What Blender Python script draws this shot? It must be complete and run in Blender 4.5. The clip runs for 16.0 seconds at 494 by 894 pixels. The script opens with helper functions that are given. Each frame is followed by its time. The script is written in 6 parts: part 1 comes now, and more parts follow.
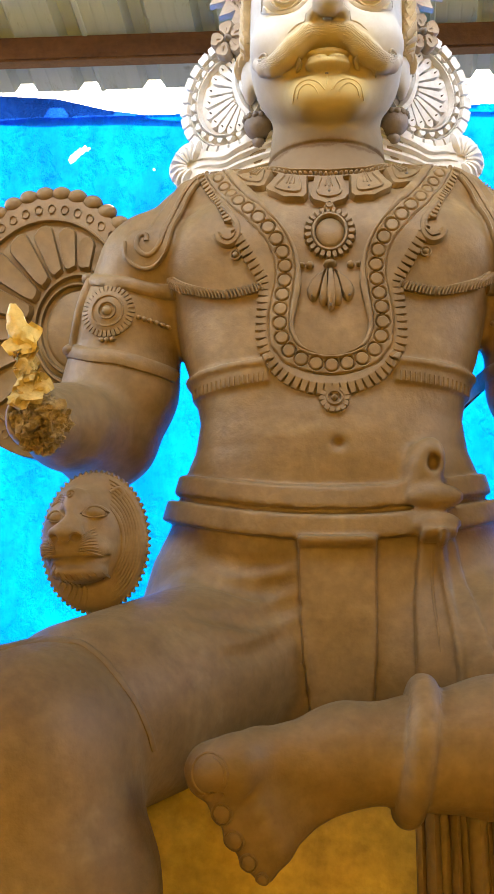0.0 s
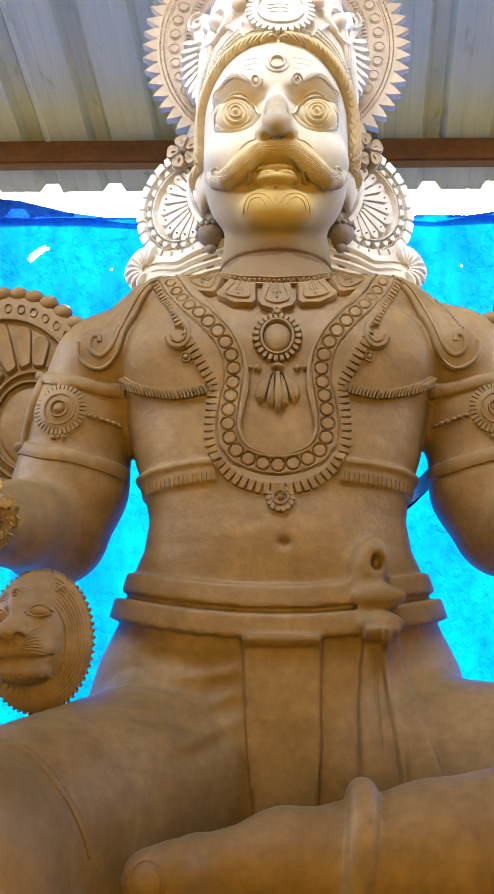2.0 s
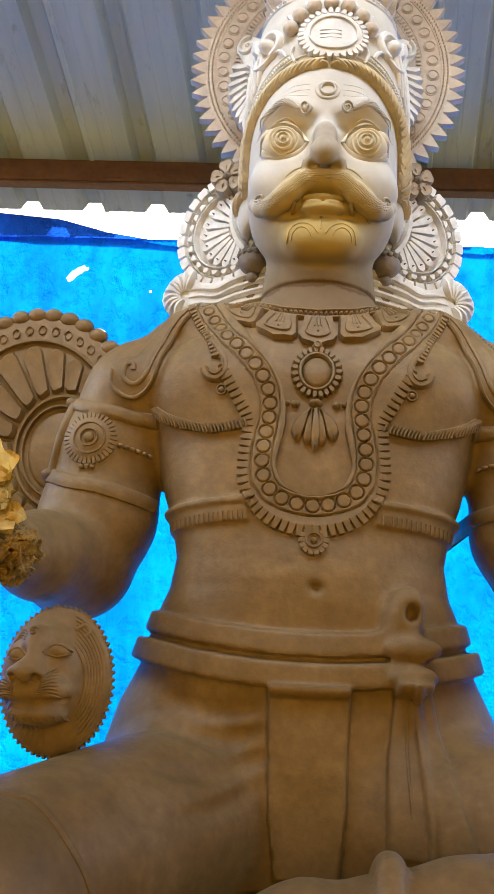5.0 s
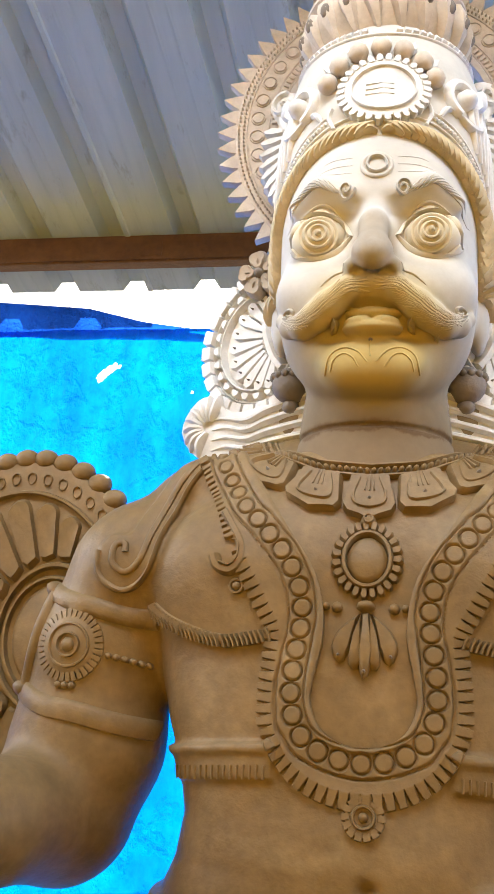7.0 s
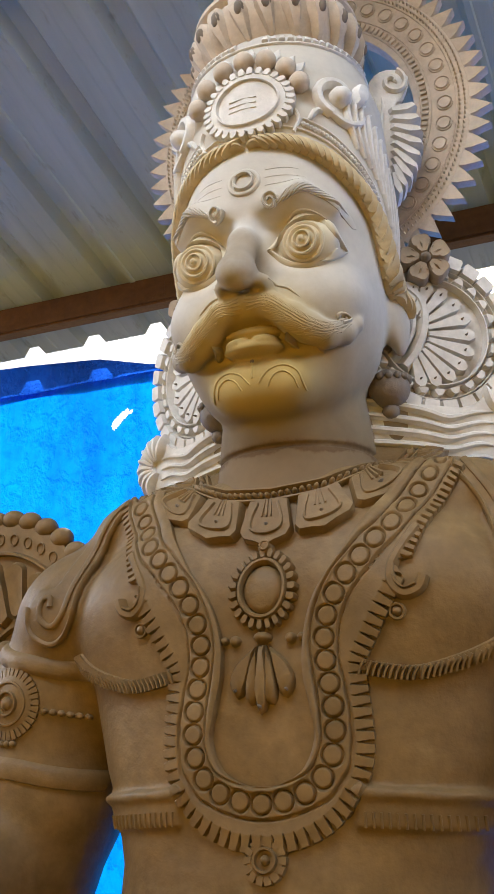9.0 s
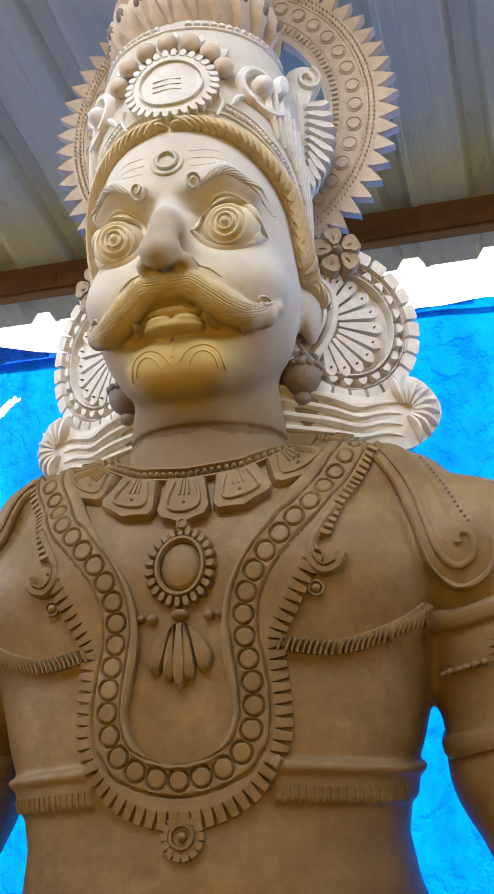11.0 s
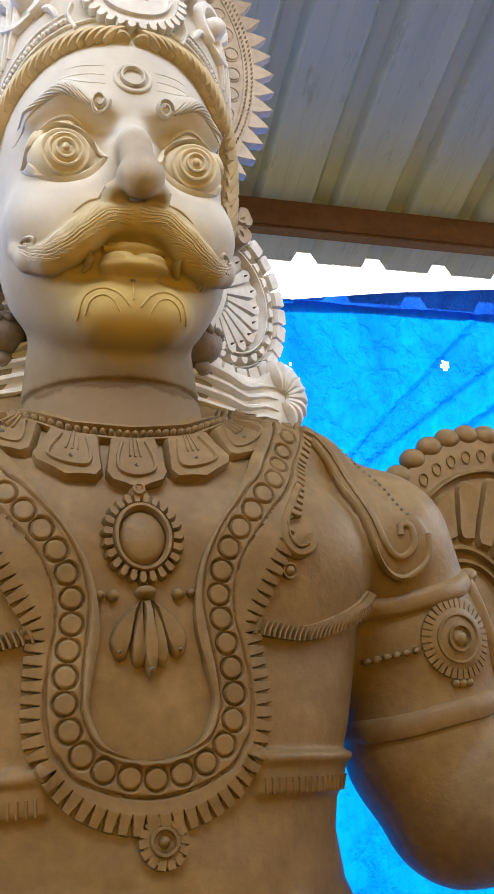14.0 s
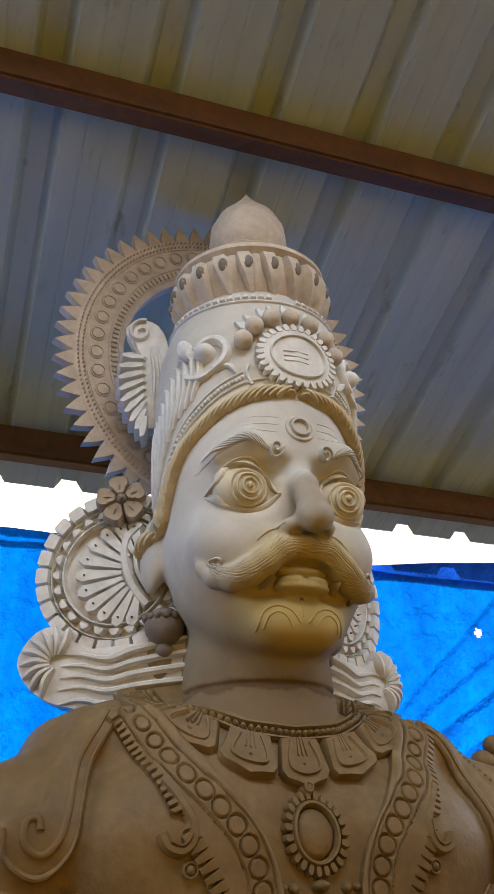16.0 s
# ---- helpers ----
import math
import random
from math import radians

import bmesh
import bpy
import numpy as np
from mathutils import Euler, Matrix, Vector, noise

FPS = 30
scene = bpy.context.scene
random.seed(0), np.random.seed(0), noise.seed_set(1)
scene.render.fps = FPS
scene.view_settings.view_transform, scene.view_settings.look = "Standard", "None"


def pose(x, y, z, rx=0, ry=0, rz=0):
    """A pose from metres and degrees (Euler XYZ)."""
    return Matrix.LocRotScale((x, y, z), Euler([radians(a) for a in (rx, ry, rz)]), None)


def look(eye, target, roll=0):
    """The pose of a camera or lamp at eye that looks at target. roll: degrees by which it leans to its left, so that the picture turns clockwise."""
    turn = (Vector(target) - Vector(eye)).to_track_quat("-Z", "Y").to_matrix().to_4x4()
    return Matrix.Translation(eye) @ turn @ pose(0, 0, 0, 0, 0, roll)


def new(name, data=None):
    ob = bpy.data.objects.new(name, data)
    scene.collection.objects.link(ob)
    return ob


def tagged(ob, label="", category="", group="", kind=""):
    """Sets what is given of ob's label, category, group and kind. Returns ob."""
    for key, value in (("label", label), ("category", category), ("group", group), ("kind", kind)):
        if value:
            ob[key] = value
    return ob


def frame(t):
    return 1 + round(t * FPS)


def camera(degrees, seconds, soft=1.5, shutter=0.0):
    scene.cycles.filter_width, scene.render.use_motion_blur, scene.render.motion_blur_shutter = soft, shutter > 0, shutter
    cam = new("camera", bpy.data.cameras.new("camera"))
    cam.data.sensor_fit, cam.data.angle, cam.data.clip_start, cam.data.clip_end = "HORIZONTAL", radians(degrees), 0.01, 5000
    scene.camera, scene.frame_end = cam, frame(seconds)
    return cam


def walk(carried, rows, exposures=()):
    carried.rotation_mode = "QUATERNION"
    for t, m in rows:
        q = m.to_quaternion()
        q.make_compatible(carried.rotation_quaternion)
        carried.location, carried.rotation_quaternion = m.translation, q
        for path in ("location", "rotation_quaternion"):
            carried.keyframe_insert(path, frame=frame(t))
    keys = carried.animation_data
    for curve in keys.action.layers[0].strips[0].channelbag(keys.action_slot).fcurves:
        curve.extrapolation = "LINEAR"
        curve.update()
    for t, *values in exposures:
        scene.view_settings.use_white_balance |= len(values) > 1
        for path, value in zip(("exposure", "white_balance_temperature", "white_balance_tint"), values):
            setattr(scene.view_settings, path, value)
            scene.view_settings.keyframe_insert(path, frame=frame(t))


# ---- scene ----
cam = camera(29.2, 16.0)
PATH = [
    (0, (-0.045, -1.617, 1.169), (-0.169, 0.36, 1.448), 0.1),
    (0.5, (-0.041, -1.63, 1.176), (-0.114, 0.337, 1.53), -0.1),
    (1, (-0.032, -1.64, 1.181), (-0.094, 0.316, 1.596), -0.1),
    (1.5, (-0.027, -1.643, 1.181), (-0.071, 0.306, 1.63), 0.0),
    (2, (-0.021, -1.647, 1.183), (-0.061, 0.299, 1.644), 0.2),
    (2.5, (-0.014, -1.649, 1.183), (-0.045, 0.294, 1.656), 0.2),
    (3, (-0.014, -1.649, 1.184), (-0.042, 0.29, 1.674), 0.4),
    (3.5, (-0.013, -1.637, 1.175), (-0.047, 0.296, 1.684), 0.5),
    (3.7, (-0.012, -1.627, 1.172), (-0.087, 0.306, 1.677), 0.8),
    (5.8, (-0.067, -1.527, 1.327), (-0.118, 0.41, 1.823), 5.0),
    (6, (-0.099, -1.491, 1.358), (-0.037, 0.437, 1.888), 5.0),
    (6.5, (-0.059, -1.376, 1.451), (-0.108, 0.549, 1.992), 5.0),
    (7, (0.058, -1.213, 1.596), (-0.289, 0.686, 2.118), 3.3),
    (7.5, (0.109, -1.167, 1.669), (-0.376, 0.702, 2.192), -1.4),
    (8, (0.227, -1.127, 1.668), (-0.386, 0.702, 2.197), -0.5),
    (8.2, (0.294, -1.107, 1.656), (-0.343, 0.713, 2.186), -1.0),
    (10.3, (0.447, -1.099, 1.618), (-0.268, 0.674, 2.206), -1.9),
    (10.5, (0.429, -1.102, 1.617), (-0.195, 0.71, 2.189), -2.3),
    (11, (0.332, -1.114, 1.59), (-0.071, 0.762, 2.154), -2.9),
    (11.5, (0.192, -1.133, 1.585), (0.169, 0.796, 2.112), -2.9),
    (12, (0.067, -1.168, 1.592), (0.179, 0.766, 2.09), -0.4),
    (12.5, (0.0, -1.175, 1.587), (0.228, 0.754, 2.062), -0.5),
    (13, (-0.064, -1.136, 1.586), (0.177, 0.794, 2.052), -0.6),
    (13.5, (-0.113, -1.05, 1.61), (0.277, 0.854, 2.082), -2.5),
    (14, (-0.219, -1.005, 1.623), (0.409, 0.832, 2.104), -3.4),
    (14.5, (-0.386, -0.976, 1.631), (0.336, 0.824, 2.119), -2.4),
    (15, (-0.494, -1.049, 1.685), (0.23, 0.716, 2.286), -2.2),
    (15.5, (-0.546, -1.132, 1.711), (0.179, 0.553, 2.508), -2.1),
    (16, (-0.569, -1.145, 1.706), (0.139, 0.513, 2.574), -1.7),
]
BASE = 2.2
EXPOSURES = [(t, BASE + e) for t, e in ((0, 0.2), (1.5, 0.18), (2.8, 0.16), (3.2, -0.42), (3.6, -1.0), (3.8, -1.0), (5.7, 0), (7.0, 0), (7.5, -0.6), (8.2, -0.8), (10.3, -0.5), (11, -0.48), (12.5, -0.42), (13.5, -0.46), (14.5, -0.33), (15.0, -0.12), (15.5, -0.72), (16, -1.28))]
walk(cam, [(t, look(eye, target, roll)) for t, eye, target, roll in PATH], EXPOSURES)

# ---- light: noon sun over the shed, open sky round it ----
SUN_ELEV, SUN_AZ = radians(40.5), radians(8)
world = bpy.data.worlds.new("daylight")
scene.world = world
world.use_nodes = True
wn = world.node_tree
sky = wn.nodes.new("ShaderNodeTexSky")
sky.sky_type, sky.sun_disc = "NISHITA", False
sky.sun_elevation, sky.sun_rotation = SUN_ELEV, SUN_AZ
sky.dust_density, sky.ozone_density = 7.0, 1.0
wn.links.new(sky.outputs[0], wn.nodes["Background"].inputs[0])
wn.nodes["Background"].inputs[1].default_value = 0.07
sun = new("sun", bpy.data.lights.new("sun", "SUN"))
sun.data.energy, sun.data.angle, sun.data.color = 5.0, radians(0.6), (1.0, 0.95, 0.86)
sun.matrix_world = look((math.sin(SUN_AZ) * math.cos(SUN_ELEV) * 10, math.cos(SUN_AZ) * math.cos(SUN_ELEV) * 10, math.sin(SUN_ELEV) * 10), (0, 0, 0))
# lamps added to light the head, as sky through unseen side and roof openings
for at, to, size, watts, wide in (((-2.7, 0.2, 2.78), (0, 0.15, 2.0), (2.4, 0.5), 3.6, 64), ((2.7, 0.2, 2.78), (0, 0.15, 2.0), (2.4, 0.5), 3.2, 64), ((-0.2, -0.95, 3.5), (0, 0.12, 2.45), (3.6, 0.6), 7, 70)):
    fill = new("fill_light", bpy.data.lights.new("fill_light", "AREA"))
    fill.data.shape, fill.data.size, fill.data.size_y = "RECTANGLE", *size
    fill.data.energy, fill.data.color = watts, (0.80, 0.88, 1.0)
    fill.data.spread = radians(wide)
    fill.matrix_world = look(at, to)


# ---- materials ----
def material(name, rough=0.8, metal=0.0, gloss=0.25):
    m = bpy.data.materials.new(name)
    m.use_nodes = True
    p = m.node_tree.nodes["Principled BSDF"]
    p.inputs["Roughness"].default_value, p.inputs["Metallic"].default_value = rough, metal
    p.inputs["Specular IOR Level"].default_value = gloss
    return m, m.node_tree, p


def noise_node(nt, scale, detail=5.0, rough=0.55, stretch=None):
    n = nt.nodes.new("ShaderNodeTexNoise")
    n.inputs["Scale"].default_value, n.inputs["Detail"].default_value, n.inputs["Roughness"].default_value = scale, detail, rough
    c = nt.nodes.new("ShaderNodeTexCoord")
    if stretch:
        mp = nt.nodes.new("ShaderNodeMapping")
        mp.inputs["Scale"].default_value = stretch
        nt.links.new(c.outputs["Object"], mp.inputs[0])
        nt.links.new(mp.outputs[0], n.inputs[0])
    else:
        nt.links.new(c.outputs["Object"], n.inputs[0])
    return n


def ramp(nt, src, stops):
    r = nt.nodes.new("ShaderNodeValToRGB")
    while len(r.color_ramp.elements) < len(stops):
        r.color_ramp.elements.new(0.5)
    for e, (pos, col) in zip(r.color_ramp.elements, stops):
        e.position, e.color = pos, (*col, 1)
    nt.links.new(src, r.inputs[0])
    return r


def mix(nt, fac, a, b, blend="MIX"):
    n = nt.nodes.new("ShaderNodeMix")
    n.data_type, n.blend_type = "RGBA", blend
    if hasattr(fac, "links"):
        nt.links.new(fac, n.inputs[0])
    else:
        n.inputs[0].default_value = fac
    nt.links.new(a, n.inputs[6])
    nt.links.new(b, n.inputs[7])
    return n.outputs[2]


def bump(nt, p, height, strength, dist):
    b = nt.nodes.new("ShaderNodeBump")
    b.inputs["Strength"].default_value, b.inputs["Distance"].default_value = strength, dist
    nt.links.new(height, b.inputs["Height"])
    nt.links.new(b.outputs[0], p.inputs["Normal"])


def grained(name, low, mid, high, big=3.0, fine=60.0, rough=0.85, relief=0.35, dist=0.004, stretch=None, mottle=0.78, smear=None, gloss=0.25):
    """A matt, uneven earth-like surface: broad patches, smears and a fine grain."""
    m, nt, p = material(name, rough, 0.0, gloss)
    n1, n2, n3 = noise_node(nt, big, 6, 0.6, stretch), noise_node(nt, big * 6, 5, 0.65), noise_node(nt, fine, 4, 0.6)
    c1 = ramp(nt, n1.outputs[0], [(0.3, low), (0.5, mid), (0.72, high)])
    c2 = ramp(nt, n2.outputs[0], [(0.3, (mottle, mottle, mottle)), (0.62, (1.06, 1.05, 1.04))])
    c3 = ramp(nt, n3.outputs[0], [(0.35, (0.9, 0.9, 0.9)), (0.65, (1.06, 1.06, 1.06))])
    col = mix(nt, 1.0, mix(nt, 1.0, c1.outputs[0], c2.outputs[0], "MULTIPLY"), c3.outputs[0], "MULTIPLY")
    if smear:
        n4, n5 = noise_node(nt, 7, 6, 0.6, (1, 1, 0.4)), noise_node(nt, 11, 5, 0.6, (0.35, 1, 1))
        c4 = ramp(nt, n4.outputs[0], [(0.54, (1, 1, 1)), (0.68, smear)])
        c5 = ramp(nt, n5.outputs[0], [(0.60, (1, 1, 1)), (0.70, smear)])
        col = mix(nt, 1.0, mix(nt, 1.0, col, c4.outputs[0], "MULTIPLY"), c5.outputs[0], "MULTIPLY")
    nt.links.new(col, p.inputs["Base Color"])
    add = nt.nodes.new("ShaderNodeMath")
    add.operation = "MULTIPLY_ADD"
    add.inputs[1].default_value = 2.0
    nt.links.new(n2.outputs[0], add.inputs[0])
    nt.links.new(n3.outputs[0], add.inputs[2])
    bump(nt, p, add.outputs[0], relief, dist)
    return m


CLAY = grained("damp_clay", (0.150, 0.0915, 0.034), (0.189, 0.1175, 0.046), (0.240, 0.156, 0.070), rough=0.56, relief=0.28, mottle=0.82, smear=(1.18, 1.25, 1.40), gloss=0.28)
DRY = grained("dry_clay", (0.52, 0.49, 0.45), (0.585, 0.557, 0.515), (0.645, 0.62, 0.583), rough=0.9, relief=0.15, mottle=0.92)
DARK = grained("fresh_clay_and_hollows", (0.15, 0.12, 0.095), (0.19, 0.155, 0.125), (0.25, 0.205, 0.165), rough=0.65)
YELLOW = grained("bounce_yellow", (0.35, 0.225, 0.033), (0.42, 0.272, 0.041), (0.47, 0.315, 0.065), big=2)
OCHRE = grained("ochre_earth", (0.34, 0.20, 0.03), (0.54, 0.35, 0.05), (0.68, 0.48, 0.09), big=3.5, mottle=0.7)
EARTH = grained("grey_earth", (0.09, 0.078, 0.06), (0.125, 0.108, 0.085), (0.16, 0.14, 0.11), big=0.7, fine=20, relief=0.6, dist=0.02)
SAND = grained("yellow_sand", (0.40, 0.24, 0.04), (0.48, 0.30, 0.05), (0.55, 0.36, 0.075), big=1.2, fine=25, relief=0.6, dist=0.02)
STRAW = grained("straw", (0.22, 0.13, 0.04), (0.36, 0.24, 0.09), (0.5, 0.36, 0.16), big=20, fine=90, relief=0.8, dist=0.006)
PLASTIC = grained("yellow_wrap", (0.62, 0.42, 0.10), (0.72, 0.52, 0.15), (0.8, 0.62, 0.25), big=9, fine=40, rough=0.4, relief=0.5)
TIMBER = grained("brown_steel", (0.085, 0.034, 0.009), (0.125, 0.054, 0.015), (0.175, 0.085, 0.028), big=4, rough=0.6, stretch=(0.3, 2, 2))


def drying_clay():
    """Pale dry clay above, a damp ragged seam on the neck, half dry below it; the chin's shade is in the neck tones."""
    m, nt, p = material("drying_clay", 0.88)
    n0, n1, n2, n3 = noise_node(nt, 26, 5, 0.65), noise_node(nt, 3, 6, 0.6), noise_node(nt, 18, 5, 0.65), noise_node(nt, 60, 4, 0.6)
    c = nt.nodes.new("ShaderNodeTexCoord")
    xyz = nt.nodes.new("ShaderNodeSeparateXYZ")
    nt.links.new(c.outputs["Object"], xyz.inputs[0])
    wob = nt.nodes.new("ShaderNodeMath")
    wob.operation = "MULTIPLY_ADD"
    wob.inputs[1].default_value = 0.035
    nt.links.new(n0.outputs[0], wob.inputs[0])
    nt.links.new(xyz.outputs[2], wob.inputs[2])
    span = nt.nodes.new("ShaderNodeMapRange")
    span.inputs["From Min"].default_value, span.inputs["From Max"].default_value = 1.9 + 0.0175, 2.2 + 0.0175
    nt.links.new(wob.outputs[0], span.inputs[0])
    # neck stops set darker to paint in the shade under the chin
    c0 = ramp(nt, span.outputs[0], [(0.0, (0.17, 0.112, 0.058)), (0.235, (0.205, 0.145, 0.085)), (0.25, (0.14, 0.085, 0.042)), (0.285, (0.165, 0.11, 0.06)), (0.30, (0.20, 0.145, 0.085)), (0.52, (0.26, 0.205, 0.135)), (0.72, (0.37, 0.32, 0.255)), (0.95, (0.485, 0.445, 0.385))]).outputs[0]
    # warm bounce light painted on mouth, chin and eyes; the thick nose still damp
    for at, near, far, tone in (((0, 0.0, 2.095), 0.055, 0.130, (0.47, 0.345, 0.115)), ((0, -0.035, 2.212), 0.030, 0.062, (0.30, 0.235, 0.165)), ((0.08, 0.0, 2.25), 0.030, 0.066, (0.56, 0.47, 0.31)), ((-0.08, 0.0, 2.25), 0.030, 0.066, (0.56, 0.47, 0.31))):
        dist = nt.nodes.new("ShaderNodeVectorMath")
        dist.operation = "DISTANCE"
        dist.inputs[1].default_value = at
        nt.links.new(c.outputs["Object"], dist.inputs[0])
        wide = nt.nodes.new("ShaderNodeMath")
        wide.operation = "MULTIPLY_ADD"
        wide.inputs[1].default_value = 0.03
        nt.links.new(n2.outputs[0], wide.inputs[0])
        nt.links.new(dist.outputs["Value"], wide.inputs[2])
        bounce_and_damp = nt.nodes.new("ShaderNodeMapRange")
        bounce_and_damp.interpolation_type = "SMOOTHSTEP"
        bounce_and_damp.inputs["From Min"].default_value, bounce_and_damp.inputs["From Max"].default_value = near + 0.015, far + 0.015
        bounce_and_damp.inputs["To Min"].default_value, bounce_and_damp.inputs["To Max"].default_value = 0.85, 0.0
        nt.links.new(wide.outputs[0], bounce_and_damp.inputs[0])
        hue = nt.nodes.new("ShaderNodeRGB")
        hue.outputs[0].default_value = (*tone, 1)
        c0 = mix(nt, bounce_and_damp.outputs[0], c0, hue.outputs[0])
    c1 = ramp(nt, n1.outputs[0], [(0.3, (0.88, 0.87, 0.85)), (0.65, (1.06, 1.06, 1.07))])
    c2 = ramp(nt, n2.outputs[0], [(0.3, (0.9, 0.9, 0.9)), (0.62, (1.04, 1.04, 1.03))])
    col = mix(nt, 1.0, mix(nt, 1.0, c0, c1.outputs[0], "MULTIPLY"), c2.outputs[0], "MULTIPLY")
    nt.links.new(col, p.inputs["Base Color"])
    h = mix(nt, 0.35, n2.outputs[0], n3.outputs[0])
    bump(nt, p, h, 0.15, 0.004)
    return m


def sheet_metal():
    m, nt, p = material("galvanised_sheet", 0.5, 0.0)
    n1, n2 = noise_node(nt, 2.2, 6, 0.65, (5, 0.5, 1)), noise_node(nt, 14, 6, 0.7, (2, 0.6, 1))
    c1 = ramp(nt, n1.outputs[0], [(0.3, (0.367, 0.405, 0.312)), (0.55, (0.428, 0.472, 0.367)), (0.75, (0.485, 0.532, 0.417))])
    c2 = ramp(nt, n2.outputs[0], [(0.28, (0.72, 0.68, 0.62)), (0.42, (1, 1, 1))])
    n3 = noise_node(nt, 9, 3, 0.5)
    c3 = ramp(nt, n3.outputs[0], [(0.70, (1, 1, 1)), (0.78, (0.55, 0.5, 0.45))])
    col = mix(nt, 1.0, mix(nt, 1.0, c1.outputs[0], c2.outputs[0], "MULTIPLY"), c3.outputs[0], "MULTIPLY")
    nt.links.new(col, p.inputs["Base Color"])
    bump(nt, p, n2.outputs[0], 0.15, 0.004)
    return m


def tarp_cloth(name, thin, thick, through_col):
    """Woven plastic sheet: light passes through it."""
    m, nt, p = material(name, 0.55)
    n1, n2 = noise_node(nt, 3.5, 6, 0.65), noise_node(nt, 40, 5, 0.7)
    c1 = ramp(nt, n1.outputs[0], [(0.3, thick), (0.7, thin)])
    c2 = ramp(nt, n2.outputs[0], [(0.30, (0.70, 0.75, 0.82)), (0.5, (1.0, 1.0, 1.0)), (0.7, (1.10, 1.07, 1.03))])
    col = mix(nt, 1.0, c1.outputs[0], c2.outputs[0], "MULTIPLY")
    nt.links.new(col, p.inputs["Base Color"])
    tr = nt.nodes.new("ShaderNodeBsdfTranslucent")
    n4 = noise_node(nt, 7, 6, 0.7, (1, 1, 0.35))
    c4 = ramp(nt, n4.outputs[0], [(0.34, tuple(0.55 * v for v in through_col)), (0.6, through_col)])
    c5 = mix(nt, 1.0, c4.outputs[0], c2.outputs[0], "MULTIPLY")
    nt.links.new(c5, tr.inputs[0])
    sh = nt.nodes.new("ShaderNodeMixShader")
    sh.inputs[0].default_value = 0.82
    nt.links.new(p.outputs[0], sh.inputs[1])
    nt.links.new(tr.outputs[0], sh.inputs[2])
    nt.links.new(sh.outputs[0], nt.nodes["Material Output"].inputs[0])
    # sharp creases
    n6 = noise_node(nt, 9, 6, 0.62, (1, 1, 0.8))
    cr = ramp(nt, n6.outputs[0], [(0.44, (0, 0, 0)), (0.5, (1, 1, 1)), (0.56, (0, 0, 0))])
    hs = mix(nt, 0.3, cr.outputs[0], n2.outputs[0])
    bump(nt, p, hs, 0.5, 0.012)
    bn = p.inputs["Normal"].links[0].from_node
    nt.links.new(bn.outputs[0], tr.inputs["Normal"])
    return m


SHEET = sheet_metal()
TARP = tarp_cloth("blue_tarp", (0.01, 0.16, 0.62), (0.005, 0.09, 0.42), (0.0, 0.142, 0.72))
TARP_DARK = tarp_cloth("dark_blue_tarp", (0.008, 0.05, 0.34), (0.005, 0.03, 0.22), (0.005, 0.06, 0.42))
WALL = grained("dusty_wall", (0.16, 0.13, 0.095), (0.21, 0.175, 0.13), (0.26, 0.22, 0.17), big=2)


# ---- mesh helpers ----
def mesh_object(name, verts, faces, mats, indices=None, smooth=True, parent=None, crisp=0):
    me = bpy.data.meshes.new(name)
    me.from_pydata([tuple(map(float, v)) for v in verts], [], faces)
    for m in mats:
        me.materials.append(m)
    if indices is not None:
        me.polygons.foreach_set("material_index", np.asarray(indices, np.int32))
    if smooth:
        me.polygons.foreach_set("use_smooth", np.ones(len(me.polygons), bool))
    me.update()
    if crisp:
        me.set_sharp_from_angle(angle=radians(crisp))
    ob = new(name, me)
    if parent:
        ob.parent = parent
    return ob


def part(name, bm, mat, parent, label=""):
    me = bpy.data.meshes.new(name)
    bm.to_mesh(me)
    bm.free()
    me.materials.append(mat)
    ob = new(name, me)
    ob.parent = parent
    return tagged(ob, label)


def box_bm(x0, x1, y0, y1, z0, z1, bevel=0.0):
    bm = bmesh.new()
    bmesh.ops.create_cube(bm, size=1)
    for v in bm.verts:
        v.co = Vector(((x0 + x1) / 2 + v.co.x * (x1 - x0), (y0 + y1) / 2 + v.co.y * (y1 - y0), (z0 + z1) / 2 + v.co.z * (z1 - z0)))
    if bevel:
        bmesh.ops.bevel(bm, geom=list(bm.edges), offset=bevel, segments=2, affect="EDGES")
    return bm


def base(name, x=0.0, y=0.0, z=0.0):
    ob = new(name)
    ob.location = (x, y, z)
    ob.empty_display_size = 0.1
    return ob


